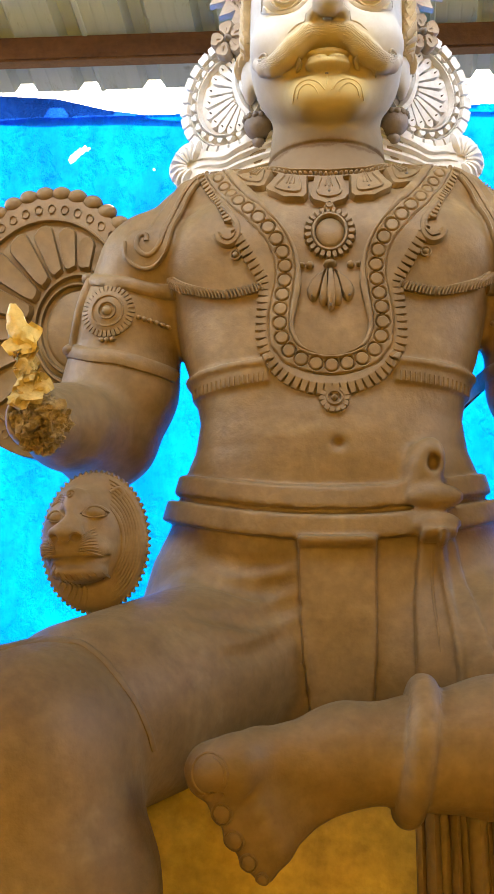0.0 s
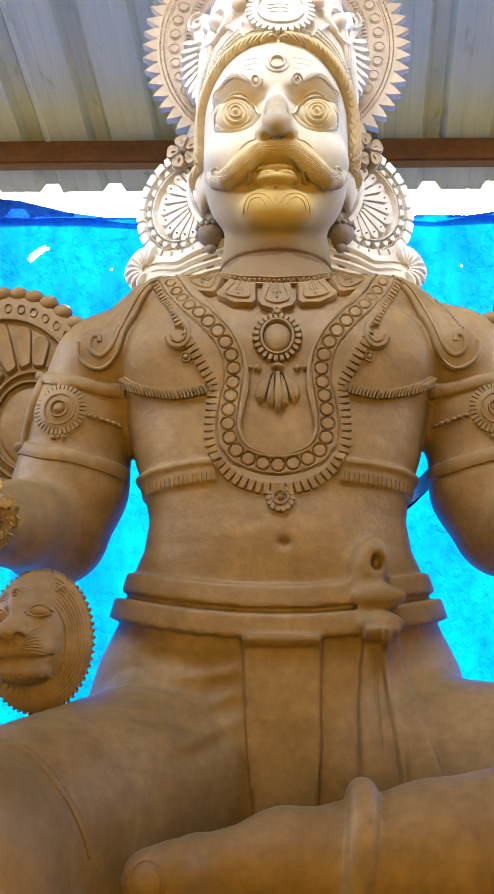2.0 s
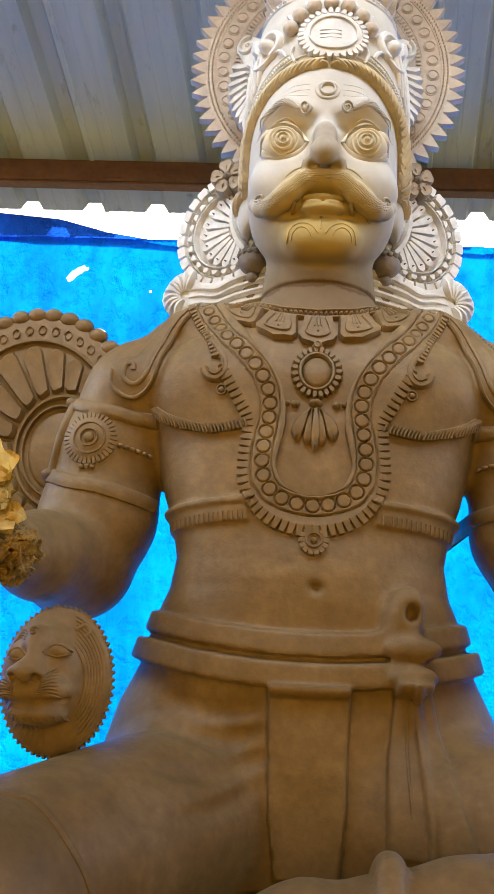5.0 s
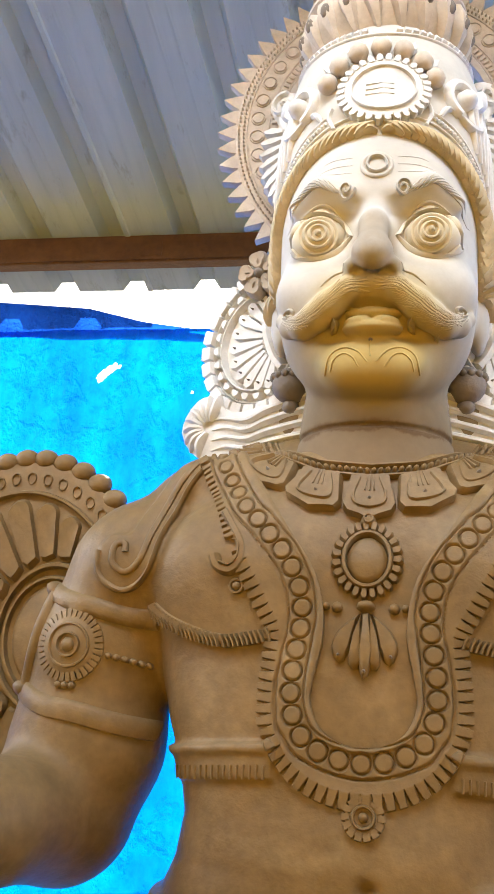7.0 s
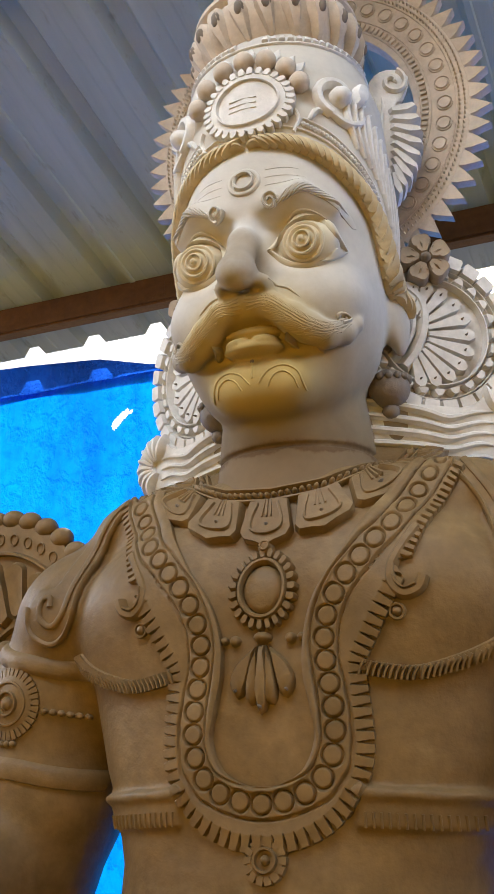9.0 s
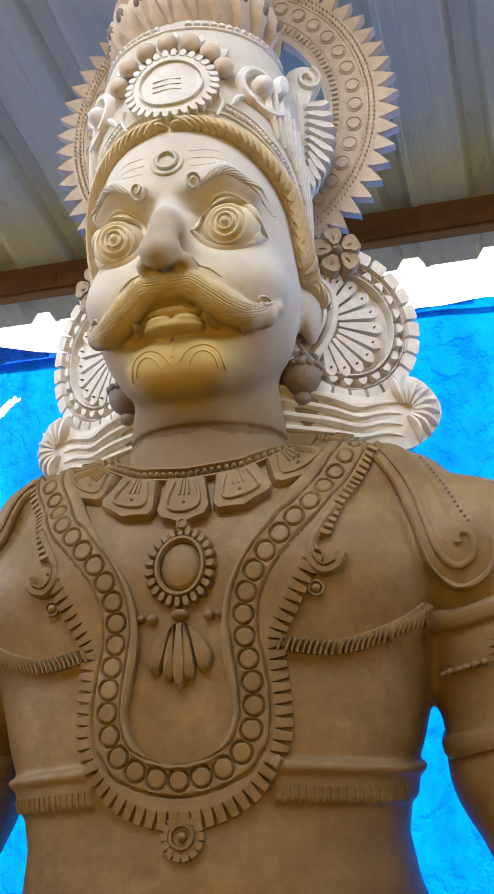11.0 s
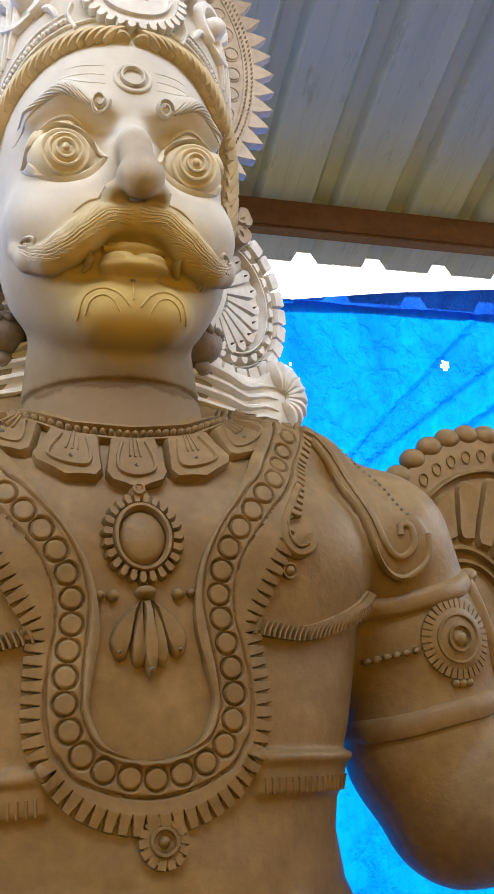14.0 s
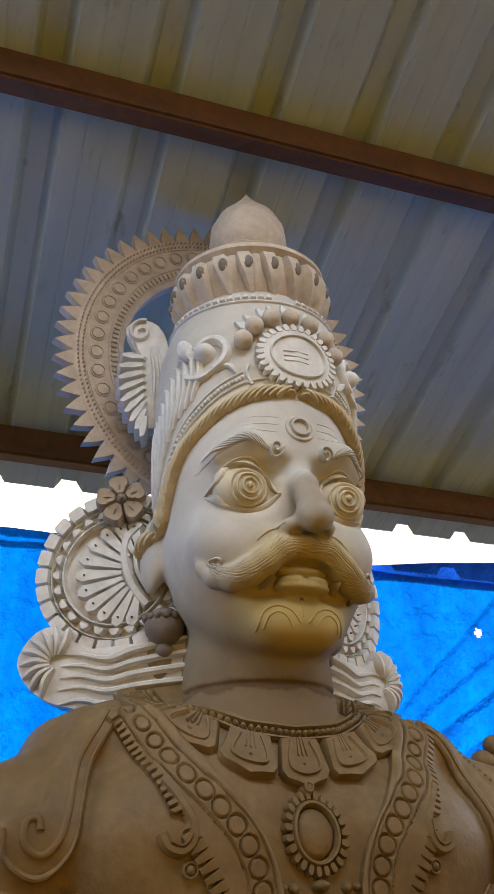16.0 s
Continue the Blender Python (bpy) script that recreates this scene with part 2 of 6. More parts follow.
class Field:
    """A solid on a grid of signed distances: soft unions and cuts of simple forms, then a skin."""

    def __init__(self, lo, hi, h):
        self.lo, self.h = np.array(lo, float), h
        self.n = np.ceil((np.array(hi) - self.lo) / h).astype(int) + 1
        self.axes = [self.lo[i] + h * np.arange(self.n[i]) for i in range(3)]
        self.d = np.full(self.n, 0.5, np.float32)

    def window(self, lo, hi):
        out = []
        for i in range(3):
            a = max(int((lo[i] - self.lo[i]) / self.h), 0)
            b = min(int((hi[i] - self.lo[i]) / self.h) + 2, self.n[i])
            out.append(slice(a, max(a, b)))
        x, y, z = (self.axes[i][out[i]] for i in range(3))
        return tuple(out), x[:, None, None], y[None, :, None], z[None, None, :]

    def add(self, fn, lo, hi, k=0.02, cut=False):
        m = k + 0.03
        w, x, y, z = self.window([v - m for v in lo], [v + m for v in hi])
        if 0 in self.d[w].shape:
            return
        e, d = fn(x, y, z).astype(np.float32), self.d[w]
        if cut:
            e = -e
            g = np.clip(0.5 - 0.5 * (e - d) / k, 0, 1)
            self.d[w] = e * (1 - g) + d * g + k * g * (1 - g)
        else:
            g = np.clip(0.5 + 0.5 * (e - d) / k, 0, 1)
            self.d[w] = e * (1 - g) + d * g - k * g * (1 - g)

    def ball(self, c, r, k=0.02, cut=False, tilt=(0, 0, 0)):
        r = (r, r, r) if isinstance(r, (int, float)) else r
        q = np.array(Euler([radians(a) for a in tilt]).to_matrix().transposed())
        big = max(r)

        def fn(x, y, z):
            x, y, z = x - c[0], y - c[1], z - c[2]
            if any(tilt):
                x, y, z = (q[i][0] * x + q[i][1] * y + q[i][2] * z for i in range(3))
            s = np.sqrt((x / r[0]) ** 2 + (y / r[1]) ** 2 + (z / r[2]) ** 2)
            t = np.sqrt((x / r[0] ** 2) ** 2 + (y / r[1] ** 2) ** 2 + (z / r[2] ** 2) ** 2) + 1e-6
            return s * (s - 1) / t

        self.add(fn, [v - big for v in c], [v + big for v in c], k, cut)

    def limb(self, a, b, ra, rb, k=0.02, cut=False):
        a, b = np.array(a, float), np.array(b, float)
        v = b - a
        vv = v @ v + 1e-9

        def fn(x, y, z):
            t = np.clip(((x - a[0]) * v[0] + (y - a[1]) * v[1] + (z - a[2]) * v[2]) / vv, 0, 1)
            return np.sqrt((x - a[0] - t * v[0]) ** 2 + (y - a[1] - t * v[1]) ** 2 + (z - a[2] - t * v[2]) ** 2) - (ra + (rb - ra) * t)

        big = max(ra, rb)
        self.add(fn, np.minimum(a, b) - big, np.maximum(a, b) + big, k, cut)

    def chain(self, pts, radii, k=0.02, cut=False):
        for i in range(len(pts) - 1):
            self.limb(pts[i], pts[i + 1], radii[i], radii[i + 1], k, cut)

    def both(self, kind, *args, **kw):
        """The same form on the left and on the right."""
        def flip(v):
            return (-v[0], v[1], v[2])
        if kind == "ball":
            self.ball(*args, **kw)
            t = kw.pop("tilt", (0, 0, 0))
            self.ball(flip(args[0]), *args[1:], tilt=(t[0], -t[1], -t[2]), **kw)
        elif kind == "limb":
            self.limb(*args, **kw)
            self.limb(flip(args[0]), flip(args[1]), *args[2:], **kw)
        else:
            self.chain(*args, **kw)
            self.chain([flip(v) for v in args[0]], *args[1:], **kw)

    def layer(self, outline, y0, y1, thick, ease=0.006, k=0.004):
        """Cloth of some thickness laid on the front of the solid inside an outline in x and z."""
        o = np.array(outline, float)
        (x0, z0), (x1, z1) = o.min(0), o.max(0)
        w, x, y, z = self.window((x0 - 0.03, y0, z0 - 0.03), (x1 + 0.03, y1, z1 + 0.03))
        x2, z2 = x[:, 0, :], z[0, :, :]
        x2, z2 = np.broadcast_arrays(x2, z2)
        far, odd = np.full(x2.shape, 9.0), np.zeros(x2.shape, bool)
        for a, b in zip(o, np.roll(o, -1, 0)):
            e = b - a
            t = np.clip(((x2 - a[0]) * e[0] + (z2 - a[1]) * e[1]) / (e @ e + 1e-12), 0, 1)
            far = np.minimum(far, np.hypot(x2 - a[0] - t * e[0], z2 - a[1] - t * e[1]))
            cross = (a[1] > z2) != (b[1] > z2)
            odd ^= cross & (x2 < a[0] + (z2 - a[1]) * e[0] / (e[1] if abs(e[1]) > 1e-12 else 1e-12))
        mask = np.where(odd, -far, far)[:, None, :]
        d = self.d[w]
        a, b = d - thick + ease, mask + ease
        e = np.minimum(np.maximum(a, b), 0) + np.sqrt(np.maximum(a, 0) ** 2 + np.maximum(b, 0) ** 2) - ease
        q = np.clip(0.5 + 0.5 * (e - d) / k, 0, 1)
        self.d[w] = (e * (1 - q) + d * q - k * q * (1 - q)).astype(np.float32)

    def sample(self, p):
        q = np.clip((p - self.lo) / self.h, 0, self.n - 1.001)
        i = q.astype(int)
        f = q - i
        out = 0
        for dx in (0, 1):
            for dy in (0, 1):
                for dz in (0, 1):
                    w = (f[..., 0] if dx else 1 - f[..., 0]) * (f[..., 1] if dy else 1 - f[..., 1]) * (f[..., 2] if dz else 1 - f[..., 2])
                    out = out + w * self.d[i[..., 0] + dx, i[..., 1] + dy, i[..., 2] + dz]
        return out

    def cast(self, o, way, far):
        """The first skin points along rays, and the normals there."""
        o, way = np.atleast_2d(o), np.atleast_2d(way)
        ts = np.arange(0, far, self.h * 0.6)
        p = o[:, None] + ts[None, :, None] * way[:, None]
        inside = self.sample(p) < 0
        k = np.where(inside.any(1), inside.argmax(1), 0)
        k = np.where(inside.any(1), np.maximum(k, 1), len(ts) - 1)
        a, b = ts[k - 1], ts[k]
        for _ in range(4):
            m = (a + b) / 2
            s = self.sample(o + m[:, None] * way) < 0
            b, a = np.where(s, m, b), np.where(s, a, m)
        p = o + b[:, None] * way
        e = self.h * 2.5
        n = np.stack([self.sample(p + e * v) - self.sample(p - e * v) for v in np.eye(3)], -1)
        return p, n / (np.linalg.norm(n, axis=1, keepdims=True) + 1e-9)

    def skin(self):
        d, h = self.d, self.h
        s = d < 0
        c = [s[i : i + s.shape[0] - 1, j : j + s.shape[1] - 1, k : k + s.shape[2] - 1] for i in (0, 1) for j in (0, 1) for k in (0, 1)]
        any_, all_ = c[0].copy(), c[0].copy()
        for m in c[1:]:
            any_ |= m
            all_ &= m
        cells = np.argwhere(any_ & ~all_)
        ids = np.full(any_.shape, -1, np.int64)
        ids[tuple(cells.T)] = np.arange(len(cells))
        off = np.array([(i, j, k) for i in (0, 1) for j in (0, 1) for k in (0, 1)])
        val = np.stack([d[tuple((cells + o).T)] for o in off], 1)
        tot, cnt = np.zeros((len(cells), 3)), np.zeros(len(cells))
        for a in range(8):
            for b in range(a + 1, 8):
                if abs(off[a] - off[b]).sum() != 1:
                    continue
                cross = (val[:, a] < 0) != (val[:, b] < 0)
                t = val[:, a] / np.where(cross, val[:, a] - val[:, b], 1)
                tot += np.where(cross[:, None], off[a] + t[:, None] * (off[b] - off[a]), 0)
                cnt += cross
        verts = self.lo + h * (cells + tot / cnt[:, None])
        quads = []
        for ax in range(3):
            u, v = (ax + 1) % 3, (ax + 2) % 3
            lo_ = [slice(None)] * 3
            hi_ = [slice(None)] * 3
            lo_[ax], hi_[ax] = slice(0, -1), slice(1, None)
            for q in (u, v):
                lo_[q] = hi_[q] = slice(1, -1)
            a, b = s[tuple(lo_)], s[tuple(hi_)]
            e = np.argwhere(a != b)
            flip = a[tuple(e.T)]
            e[:, u] += 1
            e[:, v] += 1
            du, dv = np.eye(3, dtype=int)[u], np.eye(3, dtype=int)[v]
            q4 = [ids[tuple(x.T)] for x in (e - du - dv, e - dv, e, e - du)]
            f = np.stack(q4, 1)
            f[~flip] = f[~flip][:, ::-1]
            quads.append(f)
        return verts, np.concatenate(quads)


class Relief:
    """Collects a body and the raised work modelled onto it into one mesh."""

    def __init__(self):
        self.v, self.f, self.m, self.count = [], [], [], 0

    def put(self, verts, faces, mat):
        self.v.append(np.asarray(verts, float))
        self.f.extend([tuple(int(i) + self.count for i in f) for f in faces])
        self.m.extend([mat] * len(faces))
        self.count += len(verts)

    def pad(self, where, outline, h, mat=0, inset=0.25, dome=1.1, sink=0.006):
        """A raised, soft-edged pad with the given outline."""
        o = np.array(outline, float)
        n, c = len(o), o.mean(0)
        uv = np.concatenate([o, c + (o - c) * (1 - inset * 0.35), c + (o - c) * (1 - inset), [c]])
        hh = np.r_[np.full(n, -sink), np.full(n, 0.62 * h), np.full(n, h), [h * dome]]
        f = []
        for ring in (0, 1):
            f += [(ring * n + i, ring * n + (i + 1) % n, ring * n + n + (i + 1) % n, ring * n + n + i) for i in range(n)]
        f += [(2 * n + i, 2 * n + (i + 1) % n, 3 * n) for i in range(n)]
        self.put(where(uv[:, 0], uv[:, 1], hh), f, mat)

    def ridge(self, where, path, w, h, mat=0, closed=False, sink=0.005, taper=False):
        """A raised rounded line along a path."""
        p = np.array(path, float)
        n = len(p)
        t = np.roll(p, -1, 0) - np.roll(p, 1, 0) if closed else np.gradient(p, axis=0)
        t /= np.linalg.norm(t, axis=1, keepdims=True) + 1e-9
        side = np.stack([-t[:, 1], t[:, 0]], 1)
        ws = np.full(n, w) if not taper else w * np.clip(np.sin(np.linspace(0.12, 1, n) * np.pi * 0.96) ** 0.6, 0.15, 1)
        prof = [(-1, -sink), (-0.8, 0.55 * h), (-0.35, 0.95 * h), (0.35, 0.95 * h), (0.8, 0.55 * h), (1, -sink)]
        uv = np.concatenate([p + side * (ws * a)[:, None] for a, _ in prof])
        hh = np.concatenate([np.full(n, b) * (ws / w if taper else 1) for _, b in prof])
        f = []
        for r in range(len(prof) - 1):
            for i in range(n if closed else n - 1):
                j = (i + 1) % n
                f.append((r * n + i, r * n + j, (r + 1) * n + j, (r + 1) * n + i))
        if not closed:
            f += [tuple(r * n for r in range(len(prof))), tuple(r * n + n - 1 for r in reversed(range(len(prof))))]
        self.put(where(uv[:, 0], uv[:, 1], hh), f, mat)

    def dot(self, where, u, v, r, h, mat=0, n=10, sy=1.0, inset=0.45, dome=1.25):
        a = np.linspace(0, 2 * np.pi, n, endpoint=False)
        self.pad(where, np.stack([u + r * np.cos(a), v + r * sy * np.sin(a)], 1), h, mat, inset, dome)

    def ring(self, where, u, v, r, w, h, mat=0, n=24, sy=1.0):
        a = np.linspace(0, 2 * np.pi, n, endpoint=False)
        self.ridge(where, np.stack([u + r * np.cos(a), v + r * sy * np.sin(a)], 1), w, h, mat, True)

    def rays(self, where, u, v, r0, r1, count, h, mat=0, sy=1.0, gap=0.25, a0=0.0, a1=2 * math.pi, crisp=False):
        """Small pads in a ring, like the petals of a daisy."""
        step = (a1 - a0) / count
        for i in range(count):
            a, q = a0 + i * step, step * (0.5 - gap / 2)
            pts = [(r0, -q), (r1 * 0.97, -q), (r1, -q * 0.8), (r1, q * 0.8), (r1 * 0.97, q), (r0, q)] if crisp else [(r0, -q), (r1 * 0.92, -q), (r1, -q * 0.4), (r1, q * 0.4), (r1 * 0.92, q), (r0, q)]
            self.pad(where, [(u + r * math.cos(a + b), v + sy * r * math.sin(a + b)) for r, b in pts], h, mat, 0.12 if crisp else 0.3, 1.0)

    def comb(self, where, path, length, w, h, count, mat=0, lean=0.0):
        """A row of short bars across a path, outwards from it on its left-hand side."""
        p = resample(path, count)
        t = np.gradient(p, axis=0)
        t /= np.linalg.norm(t, axis=1, keepdims=True)
        for q, d in zip(p, t):
            s = np.array([-d[1], d[0]]) + lean * d
            s /= np.linalg.norm(s)
            e = np.array([s[1], -s[0]])
            pts = [q - e * w, q + s * length * 0.75 - e * w * 0.74, q + s * length - e * w * 0.45, q + s * length + e * w * 0.45, q + s * length * 0.75 + e * w * 0.74, q + e * w]
            self.pad(where, pts, h, mat, 0.16, 1.0)

    def lathe(self, c, profile, mat=0, n=40, axis="z", flute=0, depth=0.0):
        a = np.linspace(0, 2 * np.pi, n, endpoint=False)
        rows = []
        for r, z in profile:
            rr = r * (1 + depth * np.cos(flute * a)) if flute else np.full(n, r)
            rows.append(np.stack([c[0] + rr * np.cos(a), c[1] + rr * np.sin(a), np.full(n, c[2] + z)], 1))
        f = [(r * n + i, r * n + (i + 1) % n, (r + 1) * n + (i + 1) % n, (r + 1) * n + i) for r in range(len(profile) - 1) for i in range(n)]
        self.put(np.concatenate(rows), f, mat)

    def slab(self, where, outline, back, front, mat=0):
        """A flat board of some thickness with eased edges."""
        o = np.array(outline, float)
        n, c = len(o), o.mean(0)
        uv = np.concatenate([o, o, c + (o - c) * 0.97, [c], [c]])
        hh = np.r_[np.full(n, back), np.full(n, front * 0.75), np.full(n, front), [front, back]]
        f = [(r * n + i, r * n + (i + 1) % n, (r + 1) * n + (i + 1) % n, (r + 1) * n + i) for r in (0, 1) for i in range(n)]
        f += [(2 * n + i, 2 * n + (i + 1) % n, 3 * n) for i in range(n)] + [((i + 1) % n, i, 3 * n + 1) for i in range(n)]
        self.put(where(uv[:, 0], uv[:, 1], hh), f, mat)

    def make(self, name, mats):
        return mesh_object(name, np.concatenate(self.v), self.f, mats, self.m, crisp=48)


def resample(path, count):
    p = np.array(path, float)
    s = np.r_[0, np.cumsum(np.linalg.norm(np.diff(p, axis=0), axis=1))]
    t = np.linspace(0, s[-1], count)
    return np.stack([np.interp(t, s, p[:, i]) for i in range(p.shape[1])], 1)


def curve(path, count=40):
    """A smooth line through the points of a path."""
    p = np.array(path, float)
    q = np.concatenate([[2 * p[0] - p[1]], p, [2 * p[-1] - p[-2]]])
    out = []
    for i in range(1, len(q) - 2):
        t = np.linspace(0, 1, 12, endpoint=False)[:, None]
        a, b, c, d = q[i - 1], q[i], q[i + 1], q[i + 2]
        out.append(0.5 * (2 * b + (c - a) * t + (2 * a - 5 * b + 4 * c - d) * t**2 + (3 * b - a - 3 * c + d) * t**3))
    return resample(np.concatenate(out + [p[-1:]]), count)


def spiral(u, v, r, turns, start, n=36, hand=1):
    t = np.linspace(0, 1, n)
    a = start + hand * turns * 2 * np.pi * t
    rr = r * (1 - 0.85 * t)
    return np.stack([u + rr * np.cos(a), v + rr * np.sin(a)], 1)


def front_of(field, y0, far):
    """Places on the front of a solid, by x and z, at a height over its skin."""
    def where(u, v, h):
        u, v, h = np.broadcast_arrays(np.asarray(u, float), np.asarray(v, float), np.asarray(h, float))
        p, n = field.cast(np.stack([u, np.full_like(u, y0), v], 1), np.tile([0.0, 1.0, 0.0], (len(u), 1)), far)
        return p + n * h[:, None]
    return where


def round_of(field, cx, cy, r0):
    """Places round an upright axis, by the angle from the front (as an arc length at 0.16 m) and z."""
    def where(u, v, h):
        u, v, h = np.broadcast_arrays(np.asarray(u, float), np.asarray(v, float), np.asarray(h, float))
        a = u / 0.16
        way = np.stack([-np.sin(a), np.cos(a), np.zeros_like(a)], 1)
        o = np.stack([np.full_like(u, cx), np.full_like(u, cy), v], 1) - r0 * way
        p, n = field.cast(o, way, r0)
        return p + n * h[:, None]
    return where


def flat(origin, yaw=0.0, tilt=0.0):
    """Places on an upright plane that faces the front, turned by yaw degrees."""
    m = pose(*origin, tilt, 0, yaw)
    ex, ey, ez = (np.array(m.col[i][:3]) for i in range(3))
    o = np.array(origin)
    def where(u, v, h):
        u, v, h = np.broadcast_arrays(np.asarray(u, float), np.asarray(v, float), np.asarray(h, float))
        return o + u[:, None] * ex + v[:, None] * ez - h[:, None] * ey
    return where


# ---- the shed ----
ROOF_Z, ROOF_Y, SLOPE, SKEW = 2.77, 0.95, 0.35, 0.08


def roof_z(y):
    return ROOF_Z + SLOPE * (ROOF_Y - y)


def ground():
    n = 90
    ax = np.sign(np.linspace(-1, 1, n)) * np.abs(np.linspace(-1, 1, n)) ** 3 * 400
    x, y = np.meshgrid(ax, ax, indexing="ij")
    z = np.array([[0.03 * noise.noise((a * 0.8, b * 0.8, 0)) for b in ax] for a in ax]) - 0.03
    v = np.stack([x, y, z], -1).reshape(-1, 3)
    f = [(i * n + j, (i + 1) * n + j, (i + 1) * n + j + 1, i * n + j + 1) for i in range(n - 1) for j in range(n - 1)]
    return tagged(mesh_object("ground", v, f, [EARTH]), "grey-brown earth yard round the shed", "ground", kind="structure")


def roof(name, back, front, label):
    """Trapezoid-rib steel sheets that climb towards the front."""
    prof = []
    for k in range(-16, 17):
        c = 0.710 + 0.2035 * k
        prof += [(c - 0.038, 0), (c - 0.020, 0.028), (c + 0.020, 0.028), (c + 0.038, 0), (c + 0.078, 0.0), (c + 0.083, 0.0012), (c + 0.088, 0), (c + 0.116, 0), (c + 0.121, 0.0012), (c + 0.126, 0)]
    ys = np.linspace(back, front, 9)
    n = len(prof)
    v = [(px - SKEW * (1.155 - y), y, roof_z(y) + pz) for y in ys for px, pz in prof]
    f = [(r * n + i, r * n + i + 1, (r + 1) * n + i + 1, (r + 1) * n + i) for r in range(len(ys) - 1) for i in range(n - 1)]
    for k in range(-3, 4):
        c = 0.710 + 0.2035 * (5 * k - 2) + 0.036
        b = len(v)
        for y in ys:
            for dx, dz in ((0, 0.001), (0, -0.004), (0.010, -0.004), (0.014, 0.001)):
                v.append((c + dx - SKEW * (1.155 - y), y, roof_z(y) + dz))
        f += [(b + r * 4 + i, b + r * 4 + i + 1, b + r * 4 + i + 5, b + r * 4 + i + 4) for r in range(len(ys) - 1) for i in range(3)]
    ob = mesh_object(name, v, f, [SHEET], smooth=False)
    m = ob.modifiers.new("thickness", "SOLIDIFY")
    m.thickness, m.offset = 0.0015, 1
    return tagged(ob, label, "roof", kind="structure")


def purlin(y, height, yaw=0.0):
    ob = base("purlin", 0, y, roof_z(y) - height - 0.004)
    ob.rotation_euler = (0, 0, radians(yaw))
    bm = box_bm(-3.2, 3.2, 0, 0.05, 0, height - 0.001, 0.006)
    part("rail", bm, TIMBER, ob)
    for x in (-0.62,):
        bm = box_bm(x - 0.03, x + 0.03, -0.003, 0.0, 0.015, 0.055, 0.001)
        part("cleat", bm, TIMBER, ob)
    return tagged(ob, "brown painted steel roof purlin under the sheets", "purlin", group="purlins under the roof")


def tarp_lines(lo, hi, step, fine):
    a = list(np.arange(lo, hi + step / 2, step))
    for c, r, s in fine:
        a = [q for q in a if abs(q - c) > r] + list(np.arange(c - r, c + r + s / 2, s))
    return np.array(sorted(a))


